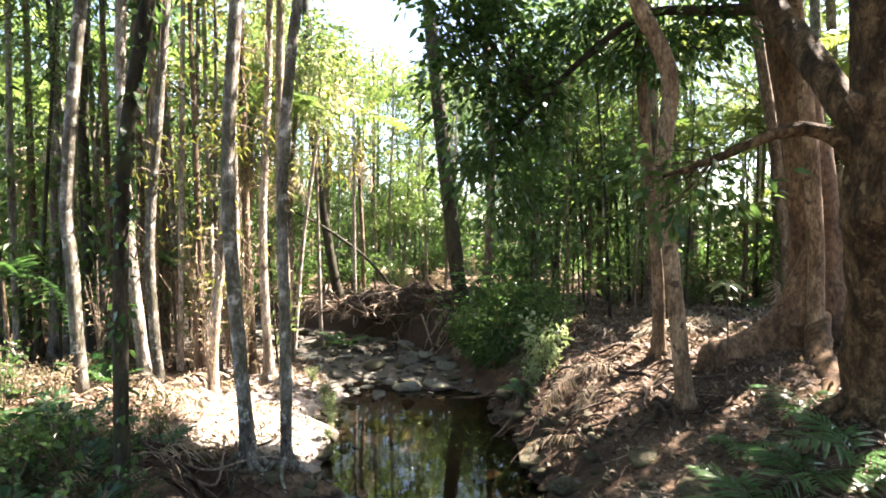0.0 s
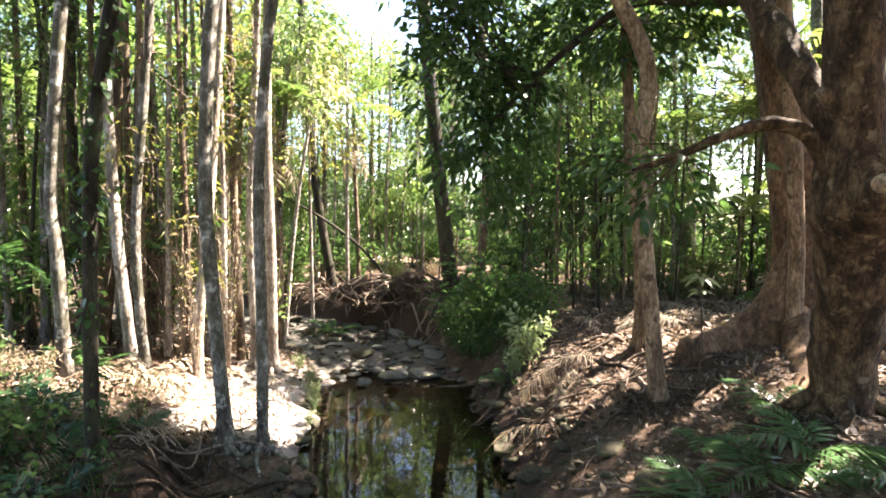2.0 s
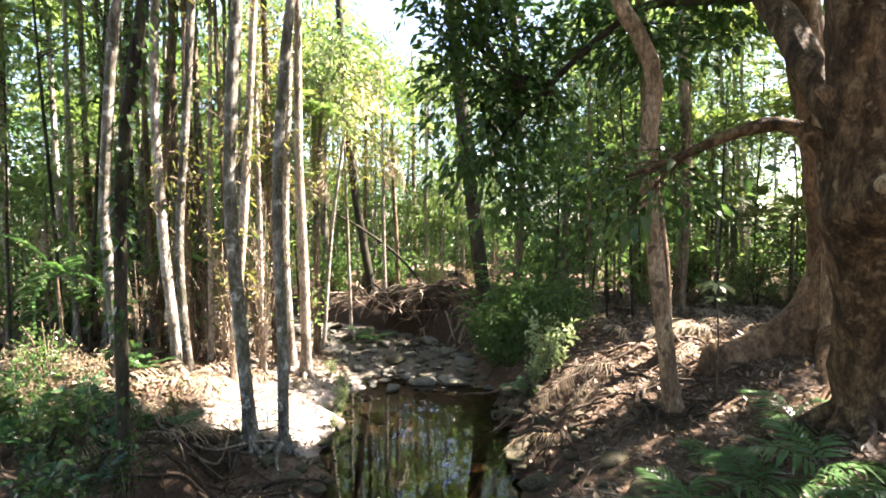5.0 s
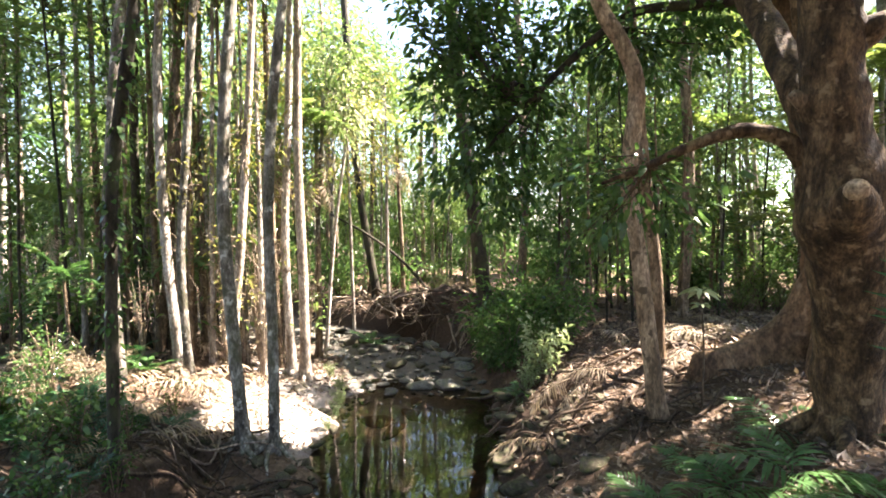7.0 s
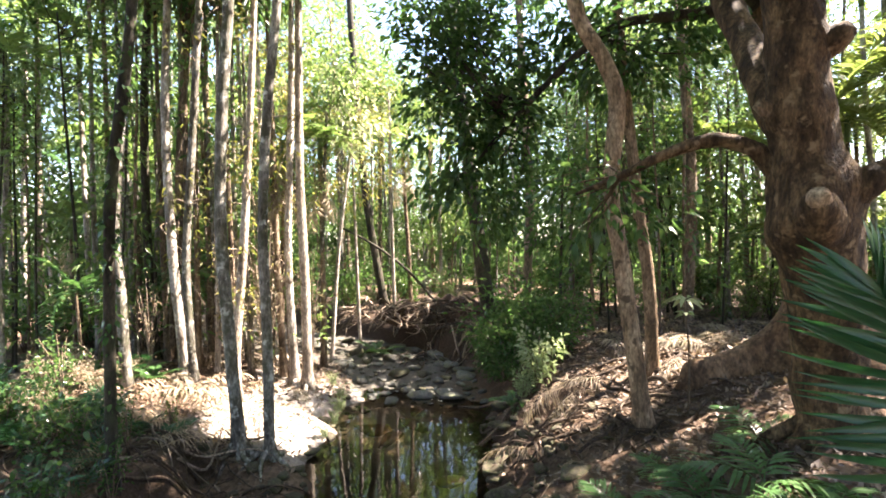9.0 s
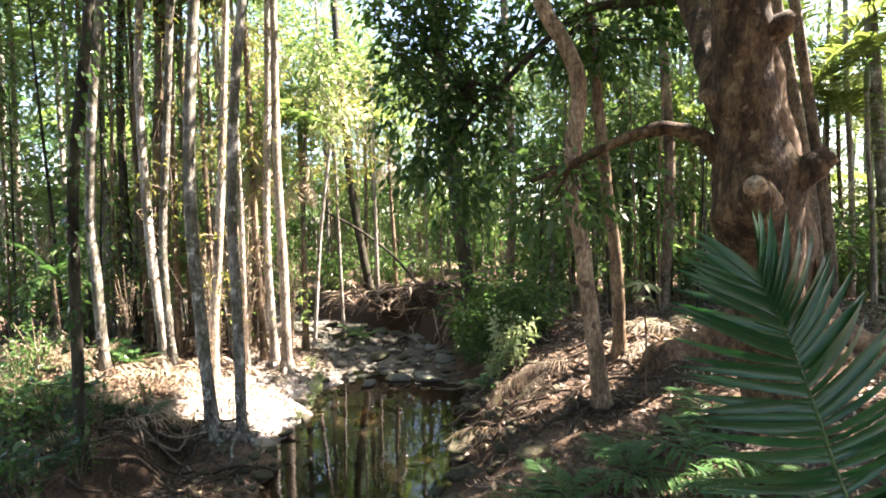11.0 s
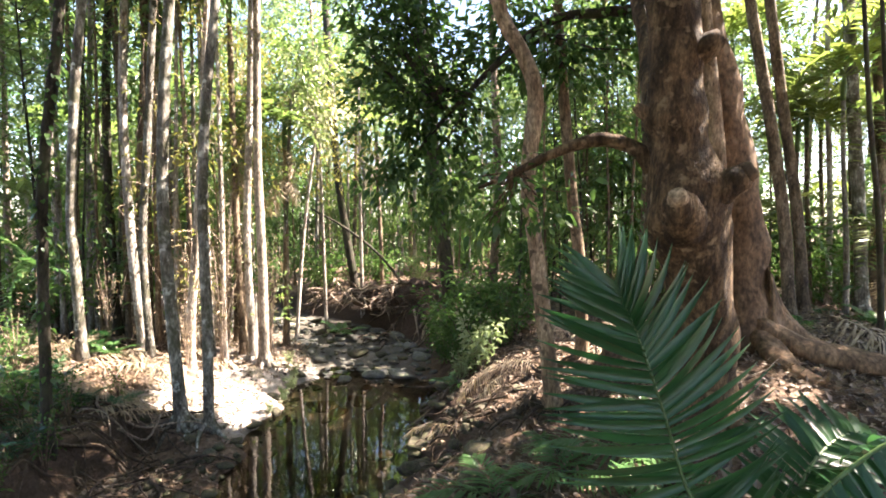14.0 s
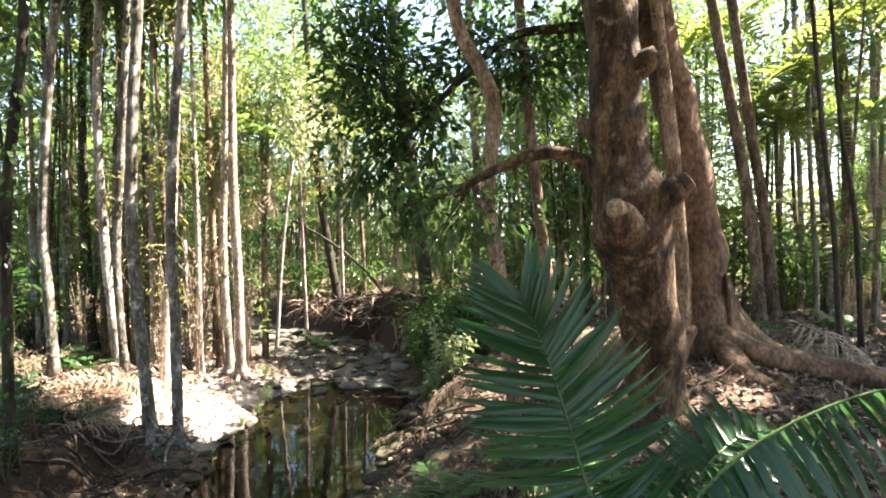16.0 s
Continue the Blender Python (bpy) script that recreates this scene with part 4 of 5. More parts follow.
taken = [(o.location.x, o.location.y) for o in bpy.data.objects if o.parent is None and o.get("category") == "tree" and o.location.y > 0]


def blocked(x, y, gap):
    l, r = np.interp(y, EDGE_Y, EDGE_L), np.interp(y, EDGE_Y, EDGE_R)
    if l - 0.5 < x < r + 0.5 and y < 19:
        return True
    return any((x - a) ** 2 + (y - b) ** 2 < gap * gap for a, b in taken)


def shades_spot(x, y, low, high, wide):
    for gx, gy, gr in WIDE_OPEN:
        for z in np.linspace(low, high, 7):
            if math.hypot(x - SUN.x / SUN.z * (z - 0.8) - gx, y - SUN.y / SUN.z * (z - 0.8) - gy) < wide + gr * 0.6:
                return True
    return False


def plant(kinds, count, x0, x1, y0, y1, gap, low, high, wide, smin=0.8, smax=1.15, tries=6000):
    made = 0
    for _ in range(tries):
        if made >= count:
            break
        x, y = rng.uniform(x0, x1), rng.uniform(y0, y1)
        if blocked(x, y, gap) or (low is not None and shades_spot(x, y, low, high, wide)):
            continue
        # keep to the cone of view and a margin for shade
        if abs(x - 2) > 9 + 1.1 * y:
            continue
        s = rng.uniform(smin, smax)
        copy_thing(kinds[int(rng.integers(len(kinds)))], pose(x, y, ground_at(x, y) - 0.03, 0, rng.uniform(-2, 2), rng.uniform(0, 360)) @ Matrix.Scale(s, 4))
        taken.append((x, y))
        made += 1


for i, (x, y, k) in enumerate(((-4.7, 11.7, 0.85), (-5.4, 12.4, 0.95), (-3.9, 12.6, 0.9), (-6.4, 11.2, 0.9), (-2.9, 18.2, 0.9))):
    copy_thing(SHAGGY, pose(x, y, ground_at(x, y) - 0.03, 0, 0, 47 * i) @ Matrix.Scale(k, 4))
    taken.append((x, y))
plant(POLES, 20, -8.6, -3.9, 9.7, 15, 0.4, 8.0, 11.5, 0.3, 0.85, 1.1)
plant(POLES, 14, -12, 1.5, 17.5, 26, 0.7, 8.0, 11.5, 0.3, 0.85, 1.1)
plant(UNDER[:2], 16, -10, -4.4, 10.5, 16.5, 0.5, None, None, 0, 0.42, 0.72)
plant(UNDER[:2], 14, -12, 1.0, 18.5, 25, 0.7, None, None, 0, 0.5, 0.8)
plant(TALL, 9, -11, -3.2, 10, 16, 0.8, 8.0, 13.0, 1.6, 0.7, 1.05)
plant(TALL, 46, -34, 40, 17, 44, 1.3, 8.0, 14.0, 1.8)
plant(TALL, 8, 3, 16, 11, 18, 1.2, 8.0, 13.0, 1.8)
plant(SAPLINGS, 18, -12, -3.8, 8.5, 16, 0.4, 4.0, 8.0, 0.4)
plant(SAPLINGS, 20, 2.2, 12, 10.5, 17, 0.5, 3.0, 8.0, 0.8)
plant(SAPLINGS, 40, -16, 20, 15, 26, 0.5, 4.0, 8.0, 0.4)
plant(PALMS[:3], 66, -26, 32, 14, 40, 0.9, 4.0, 10.0, 1.6)
plant(PALMS[1:], 10, 8, 20, 9, 18, 1.1, 3.0, 10.5, 1.5)
plant(PALMS[:3], 16, -15, -5, 8, 16, 0.7, 3.0, 9.0, 1.0)
for i, (x, y) in enumerate(((2.6, 14.8), (4.6, 15.6), (3.0, 16.6), (6.2, 16.4), (4.2, 18.0), (7.4, 15.4))):
    copy_thing(UNDER[(2, 0, 1)[i % 3]], pose(x, y, ground_at(x, y) - 0.03, 0, 0, 53 * i) @ Matrix.Scale(0.85 + 0.05 * (i % 5), 4))
    taken.append((x, y))
for i, (x, y, k) in enumerate(((11.2, 12.2, 0.8), (14.2, 17.6, 1.0), (10.3, 15.3, 0.9), (13.4, 11.4, 0.8), (12.0, 17.0, 1.0), (14.6, 15.0, 1.0), (11.8, 10.4, 0.7), (15.2, 12.6, 0.9), (8.3, 16.4, 0.95), (-8.2, 12.2, 0.9), (-9.6, 10.6, 0.8), (-7.4, 13.8, 1.0), (-10.8, 12.6, 1.0), (-12.2, 11.0, 0.9), (-7.3, 8.3, 0.72), (-8.7, 9.4, 0.6), (-9.3, 8.2, 0.9), (-6.3, 10.4, 0.8), (-8.0, 10.6, 0.62), (-10.4, 9.0, 0.7))):
    copy_thing(PALMS[(2, 1, 3)[i % 3]], pose(x, y, ground_at(x, y) - 0.03, 0, 0, 67 * i) @ Matrix.Scale(k, 4))
    taken.append((x, y))
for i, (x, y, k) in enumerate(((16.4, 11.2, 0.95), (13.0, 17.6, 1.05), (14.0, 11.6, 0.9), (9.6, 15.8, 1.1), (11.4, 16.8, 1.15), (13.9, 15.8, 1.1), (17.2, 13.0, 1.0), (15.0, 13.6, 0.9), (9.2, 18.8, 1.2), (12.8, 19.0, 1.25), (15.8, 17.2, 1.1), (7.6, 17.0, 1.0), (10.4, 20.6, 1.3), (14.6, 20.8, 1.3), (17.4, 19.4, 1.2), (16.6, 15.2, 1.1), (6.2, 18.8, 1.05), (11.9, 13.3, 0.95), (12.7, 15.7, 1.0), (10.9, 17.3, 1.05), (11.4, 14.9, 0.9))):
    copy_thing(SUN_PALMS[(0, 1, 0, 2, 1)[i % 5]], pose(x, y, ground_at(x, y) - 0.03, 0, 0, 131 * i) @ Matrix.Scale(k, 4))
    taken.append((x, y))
plant(UNDER[:3], 84, -28, 34, 15, 40, 0.9, 3.0, 8.0, 1.4, 0.7, 1.1)
plant(UNDER[:3], 6, 1.5, 8, 10.5, 17, 1.0, 2.5, 7.0, 1.2)
plant(UNDER[:2], 24, -15, -4.5, 8.5, 16, 0.7, 3.0, 8.0, 1.1)
for i, (x, y, k) in enumerate(((-7.0, 21.5, 0.95), (0.5, 27.0, 0.9), (-9.0, 27.0, 1.0), (-4.6, 19.4, 0.68), (-2.2, 20.6, 0.7), (-6.2, 19.2, 0.74), (-3.2, 23.6, 0.78), (-0.7, 21.6, 0.72), (-5.2, 22.6, 0.78), (-8.2, 23.6, 0.85))):
    copy_thing(TALL[(1, 3, 0)[i % 3]], pose(x, y, ground_at(x, y) - 0.03, 0, 0, 70 * i) @ Matrix.Scale(k, 4))
for i, (x, y, k) in enumerate(((5.6, 17.5, 0.85), (7.6, 19.0, 0.92), (9.4, 19.5, 0.88), (6.6, 21.0, 1.0), (8.8, 22.0, 1.0), (10.8, 21.0, 0.95), (12.5, 20.0, 0.9), (4.8, 20.5, 0.95))):
    copy_thing((TALL[1], PALMS[1], TALL[3], PALMS[1])[i % 4], pose(x, y, ground_at(x, y) - 0.03, 0, 0, 61 * i) @ Matrix.Scale(k, 4))
    taken.append((x, y))
for x, y, k in ((-6.6, 14.5, 1.05), (-2.8, 15.8, 0.95), (-4.9, 12.6, 0.9), (-3.6, 14.6, 0.85)):
    copy_thing(UNDER[3], pose(x, y, ground_at(x, y) - 0.03, 0, 0, 40 * x) @ Matrix.Scale(k, 4))


def shade_tree(x, y, h, spread):
    """A tall tree beside or behind the path, added to close the canopy for shade."""
    creek_tree("canopy_tree", "tall rainforest tree added to close the canopy for shade", [(x, y, 1.5), (x + 0.2, y, h * 0.4), (x, y + 0.2, h * 0.8)], 0.16, 0.12, BARK_BROWN, LEAF_MID, h, crown_size=spread, clusters=int(17 * spread ** 2), per=26, leaf_size=0.3, sides=8)


# added trees, mostly unseen, whose crowns hold sun and sky off the creek
for x, y, h, spread in ((11.5, 6.5, 11, 3.0), (14, 9.5, 12, 3.2), (9.5, 3.0, 10.5, 2.8), (13, 2.5, 12, 3.2), (8, -2.5, 11, 3.0), (2, -4, 11, 3.2), (-4, -3, 11, 3.2), (-8, 1.5, 10.5, 3.0),
                        (16, 14, 13, 3.4), (6.0, 14.5, 12.5, 3.0), (1.5, 17.5, 13, 3.0), (12.5, 16.0, 13, 3.2), (7.8, 0.0, 10.5, 2.8), (-3.2, 1.0, 10.5, 3.2), (-6.5, 2.6, 10.5, 3.0), (5, -5, 11, 3.2), (7.2, 1.6, 10.5, 3.0), (10.5, -0.5, 11, 3.0), (3.2, -2.2, 10.5, 3.0), (-0.8, -3.2, 10.5, 3.0), (0, -7, 11.5, 3.4), (-8, -3, 11, 3.2)):
    shade_tree(x, y, h, spread)


# unseen young trees added round the camera to block ambient light
for i, (x, y, k) in enumerate(((7.0, 1.5, 1.1), (6.2, -0.6, 1.0), (9.0, 2.0, 1.2), (8.2, -0.4, 1.1), (4.5, -2.6, 1.0), (6.2, -3.0, 1.2), (2.5, -3.2, 1.0), (0.5, -2.9, 1.1), (-1.5, -2.7, 1.0), (-3.5, -1.4, 1.0), (-5.2, 0.6, 1.0), (-7.0, 1.8, 1.1), (1.5, -5.2, 1.2), (-2.6, -5.0, 1.2), (10.4, 0.4, 1.2))):
    copy_thing(UNDER[i % 3], pose(x, y, ground_at(x, y) - 0.03, 0, 0, 83 * i) @ Matrix.Scale(k, 4))


# woods far behind, beyond telling apart
def far_woods():
    P = []
    for _ in range(1500):
        a, d = rng.uniform(-1.15, 1.15), rng.uniform(40, 62)
        c = np.array((2 + d * math.sin(a), d * math.cos(a), 17 * rng.uniform(0.02, 1) ** 1.4))
        if abs(a + 0.13) < 0.11 and c[2] > 3.65 + 0.16 * d:
            continue
        if noise.noise(Vector(c * 0.13)) > -0.12:
            P.append(c)
    for _ in range(700):
        a, d = rng.uniform(-1.15, 1.15), rng.uniform(36, 48)
        P.append(np.array((2 + d * math.sin(a), d * math.cos(a), rng.uniform(0.8, 4.5))))
    P = np.repeat(np.array(P), 45, 0)
    P = P + rng.normal(size=P.shape) * np.array((1.1, 1.1, 0.9))
    s = 0.5 * rng.uniform(0.6, 1.2, len(P))
    v, f = leaves(P, rng.normal(size=P.shape), s, s * 0.45)
    tagged(new("far_woods", mesh_of("far_woods", v, f, LEAF_MID, False)), "green forest foliage closing the distance", "forest", "", "stuff")


far_woods()


def far_canopy():
    """Sprays of leaves of the tall trees behind, with an opening to the sky over the creek."""
    P = []
    while len(P) < 1900:
        a, d = rng.uniform(-0.95, 0.85), rng.uniform(27, 46)
        c = np.array((2 + d * math.sin(a), d * math.cos(a), rng.uniform(5.5, 4 + d * 0.55)))
        rise = (c[2] - 3.65) / d
        if rise > 0.225 + 0.9 * abs(a + 0.13) and abs(a + 0.13) < 0.22:
            continue
        if noise.noise(Vector(c * 0.22)) > (-0.16 if a < 0 else -0.3 if a < 0.35 else -0.05):
            P.append(c)
    P = np.repeat(np.array(P), 42, 0)
    P = P + rng.normal(size=P.shape) * np.array((0.8, 0.8, 0.5))
    P = P[~open_sky(P)]
    s = 0.40 * rng.uniform(0.6, 1.25, len(P))
    v, f = leaves(P, rng.normal(size=P.shape) * (1, 1, 0.6), s, s * 0.45)
    tagged(new("far_canopy", mesh_of("far_canopy", v, f, LEAF_FAR_HAZE, False)), "green canopy of the tall trees behind, paled for haze", "forest", "", "stuff")


far_canopy()

# ---- undergrowth ----


def shrub(label, stems, h, spread, leaf_n, size, leaf, slim=0.45, bark=BARK_BROWN, rich=False, cat="shrub"):
    """A bush at the origin: stems from one foot, and leaves along their upper parts."""
    ob = thing("shrub", label, cat, "undergrowth")
    P, D, sticks = [], [], []
    for i in range(stems):
        a, k = rng.uniform(0, 2 * math.pi), rng.uniform(0.45, 1.0)
        tip = np.array((math.cos(a) * spread * k, math.sin(a) * spread * k, h * rng.uniform(0.6, 1.0)))
        c = [(0, 0, -0.06), tip * (0.35, 0.35, 0.55), tip]
        sticks.append(tube(c, [0.016, 0.010, 0.004], 4, 5))
        line = spline(c, 20)
        u = rng.integers(6, 20, leaf_n // stems)
        q = line[u] + rng.normal(size=(len(u), 3)) * spread * 0.2
        P.append(q)
        D.append(q - line[np.maximum(u - 3, 0)] + rng.normal(size=q.shape) * 0.15 + np.array((0, 0, -0.05)))
    P, D = np.vstack(P), np.vstack(D)
    P[:, 2] = np.maximum(P[:, 2], 0.08)
    s = size * rng.uniform(0.6, 1.2, len(P))
    v, f = leaves(P, D, s, s * slim, 0.3, rich)
    part("foliage", mesh_of("foliage", v, f, leaf, False), ob)
    v, f = join(*sticks)
    tagged(part("stemwork", mesh_of("stemwork", v, f, bark), ob), kind="stuff")
    return ob


def fern(label, count, size, fronds, tilt=(-45, -10)):
    ob = thing("ground_palm", label, "palm seedling", "palm seedlings")
    for i in range(count):
        m = pose(0, 0, 0.0, rng.uniform(-15, 15), rng.uniform(*tilt), i * 360 / count + rng.uniform(-20, 20)) @ Matrix.Scale(size * rng.uniform(0.75, 1.1), 4)
        part("frond", fronds[int(rng.integers(len(fronds)))], ob, "", m)
    return ob


SEED_FRONDS = [frond_mesh("frond", 1.0, 11, 0.44, 0.05, s, LEAF_NEAR, 0.2) for s in (0.45, 0.65, 0.85)]
SHRUBS = [
    shrub("dense dark green leafy bush", 16, 1.6, 1.1, 900, 0.19, LEAF_DEEP, 0.42),
    shrub("leafy green bush of the understorey", 9, 1.2, 0.7, 420, 0.13, LEAF_MID),
    shrub("light green bush with small leaves", 9, 1.1, 0.55, 420, 0.10, LEAF_LIGHT, 0.5),
    shrub("wispy sapling bush with sparse leaves", 6, 1.6, 0.5, 150, 0.13, LEAF_DEEP, 0.4),
    shrub("dry brown scrub with withered leaves", 9, 1.0, 0.5, 350, 0.13, LEAF_DRY, 0.25, WOOD_DEAD),
]
BROADLEAF = shrub("dark broad-leaved shrub of the shaded bank", 6, 1.5, 0.5, 90, 0.2, LEAF_DEEP, 0.5, BARK_BROWN, True)
DEAD_BRUSH = shrub("tall dry brush of bare tan twigs", 11, 3.0, 0.34, 170, 0.15, LEAF_DRY, 0.2, WOOD_DEAD)
PALE_BUSH = shrub("pale silvery green sunlit bush on the bank", 8, 1.25, 0.42, 420, 0.155, LEAF_SILVER, 0.45)
FERNS = [
    fern("palm seedling with glossy dark green fronds", 4, 0.85, SEED_FRONDS, (-50, -20)),
    fern("small palm seedling with green fronds", 5, 0.55, SEED_FRONDS),
    fern("low fern-like palm seedling with green fronds", 7, 0.33, FRONDS),
]
SEEDLING_FRONDS = [frond_mesh("frond", 1.0, 14, 0.46, 0.045, s, LEAF_SEED, -0.05) for s in (0.5, 0.7, 0.9)]
SEEDLING = fern("young feather palm with arching green fronds on the bank", 5, 0.95, SEEDLING_FRONDS, (-32, -8))
for k, ob in enumerate(SHRUBS + FERNS + [PALE_BUSH, BROADLEAF, SEEDLING, DEAD_BRUSH]):
    hide_far(ob, k + 30)


def put_copy(ob, x, y, s=1.0, turn=None, sink=0.0, label=""):
    c = copy_thing(ob, pose(x, y, ground_at(x, y) - sink, 0, 0, rng.uniform(0, 360) if turn is None else turn) @ Matrix.Scale(s, 4))
    if label:
        c["label"] = label
    return c


def scatter(kinds, count, x0, x1, y0, y1, smin=0.7, smax=1.2, gap=0.3):
    made = 0
    for _ in range(count * 30):
        if made >= count:
            break
        x, y = rng.uniform(x0, x1), rng.uniform(y0, y1)
        if abs(x - 2) > 5 + 1.0 * y or blocked(x, y, gap):
            continue
        put_copy(kinds[int(rng.integers(len(kinds)))], x, y, rng.uniform(smin, smax))
        made += 1


# the dark thicket below the far bank, and the pale bush before it
for x, y, s in ((1.35, 12.2, 0.95), (2.1, 12.8, 1.05), (0.9, 13.2, 0.9), (2.7, 12.4, 0.75), (1.6, 13.6, 1.1), (2.3, 11.6, 0.6), (1.2, 11.6, 0.5), (0.78, 12.6, 0.5), (0.6, 13.3, 0.5), (0.95, 12.0, 0.42)):
    put_copy(SHRUBS[0], x, y, s)
put_copy(PALE_BUSH, 2.05, 9.9, 1.0)
put_copy(PALE_BUSH, 1.75, 9.6, 0.5)
put_copy(SHRUBS[1], 1.75, 9.9, 0.55)
put_copy(FERNS[2], 1.6, 9.75, 0.9)
put_copy(FERNS[2], -2.9, 14.2, 1.3, None, 0.0, "yellow-green fern clump at the creek's stony edge")
scatter(FERNS[:1], 5, -8, -4.6, 5.2, 7.4, 0.8, 1.1)
scatter(SHRUBS[4:5], 4, -9, -4.6, 6.0, 8.5, 0.5, 0.8)
scatter(SHRUBS[3:4], 10, -9, -3.6, 4.6, 7.6, 0.5, 0.9)
scatter(SHRUBS[4:5], 14, -11, -4.6, 6.6, 12.0, 0.5, 0.95)
scatter(FERNS[:2], 10, -12, -5.6, 6.6, 12.0, 0.7, 1.2)
scatter(FERNS[:2], 11, -7, -3.0, 5.0, 6.8, 0.5, 0.85)
scatter(FERNS[1:], 5, -8, -4.8, 6.5, 9, 0.6, 1.0)
scatter(SHRUBS, 34, -22, -0.5, 15, 25, 0.6, 1.2)
scatter(SHRUBS, 62, 1.5, 26, 14.5, 25, 0.8, 1.6)
scatter(SHRUBS[4:5], 12, -14, 2, 14.5, 22, 0.5, 0.9)
scatter(SHRUBS[1:3], 16, 3.0, 16, 13, 18, 0.6, 1.1)
scatter(FERNS[1:], 20, 6.5, 20, 11, 18, 0.8, 1.5)
scatter(SHRUBS[1:4], 12, -16, -6, 10, 16, 0.7, 1.2)
for x, y, s in ((2.95, 4.55, 0.9), (3.65, 4.9, 0.85), (4.3, 5.1, 0.95), (4.75, 6.35, 0.85), (4.6, 4.4, 0.85), (3.5, 5.7, 0.5)):
    put_copy(SEEDLING, x, y, s)
for x, y, s in ((-4.6, 9.6, 0.9), (-5.0, 9.95, 1.2), (-4.0, 9.8, 1.0), (-5.5, 10.2, 1.3), (-4.45, 10.6, 1.4), (-5.9, 9.6, 0.9), (-3.65, 11.3, 1.1), (-6.2, 8.9, 0.7), (-4.9, 11.2, 1.5), (-4.2, 8.9, 0.6)):
    put_copy(DEAD_BRUSH, x, y, s)
scatter([BROADLEAF], 9, -8.5, -4.2, 5.0, 8.0, 0.45, 0.9)
scatter([BROADLEAF], 10, -13, -6.5, 8, 13, 0.8, 1.4)
scatter([BROADLEAF], 8, -6.2, -3.2, 4.2, 5.6, 0.4, 0.7)
for x, y, s in ((-2.15, 9.3, 0.28), (-2.3, 9.9, 0.34), (-2.55, 10.5, 0.3), (-2.0, 8.5, 0.22), (-2.9, 10.9, 0.3)):
    put_copy(PALE_BUSH, x, y, s, None, 0.0, "low pale green tuft on the sunlit sand")


def rosette_plant(x, y, h):
    """A thin upright stem that ends in a rosette of pale drooping leaves."""
    base = np.array((x, y, ground_at(x, y)))
    ob = thing("young_shrub", "slim young plant with a rosette of pale sunlit leaves", "shrub", "", tuple(base))
    v, f = tube([(0, 0, -0.05), (0.03, 0.02, h * 0.5), (-0.02, 0, h)], [0.016, 0.013, 0.009], 6, 10, 0.1)
    part("stem", mesh_of("stem", v, f, BARK_BROWN), ob)
    for z, n, size in ((h, 16, 0.26), (h - 0.22, 8, 0.22)):
        a = rng.uniform(0, 6.28, n)
        D = np.stack([np.cos(a), np.sin(a), rng.uniform(-0.1, 0.7, n)], 1)
        q = size * rng.uniform(0.75, 1.15, n)
        v, f = leaves(np.tile((-0.02, 0, z), (n, 1)) + D * 0.03, D, q, q * 0.24, 0.5, True)
        part("foliage", mesh_of("foliage", v, f, LEAF_SILVER, False), ob, "whorl of pale narrow leaves")


rosette_plant(4.15, 7.2, 1.65)

scatter(FERNS[:2], 9, -6.0, -2.6, 4.2, 5.6, 0.6, 1.0)
scatter(SHRUBS[3:4], 6, -6.0, -2.8, 4.2, 5.6, 0.4, 0.7)

# ---- the palm beside the path ----


def blade(length=1.0, width=1.0, rows=7):
    V, F = [], []
    for i in range(rows):
        t = i / (rows - 1)
        w = width * 0.5 * (0.35 + 0.65 * math.sin(math.pi * min(1, t * 0.8 + 0.2))) * (1 - t ** 5)
        z = -0.26 * t ** 2.0
        V += [(t, -w, z), (t, 0, z - 0.006), (t, w, z)]
        V[-3] = (t, -w, z + 0.012 * (1 - t))
        V[-1] = (t, w, z + 0.012 * (1 - t))
    for i in range(rows - 1):
        a = 3 * i
        F += [(a, a + 1, a + 4, a + 3), (a + 1, a + 2, a + 5, a + 4)]
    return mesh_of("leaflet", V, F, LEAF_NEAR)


BLADE = blade()


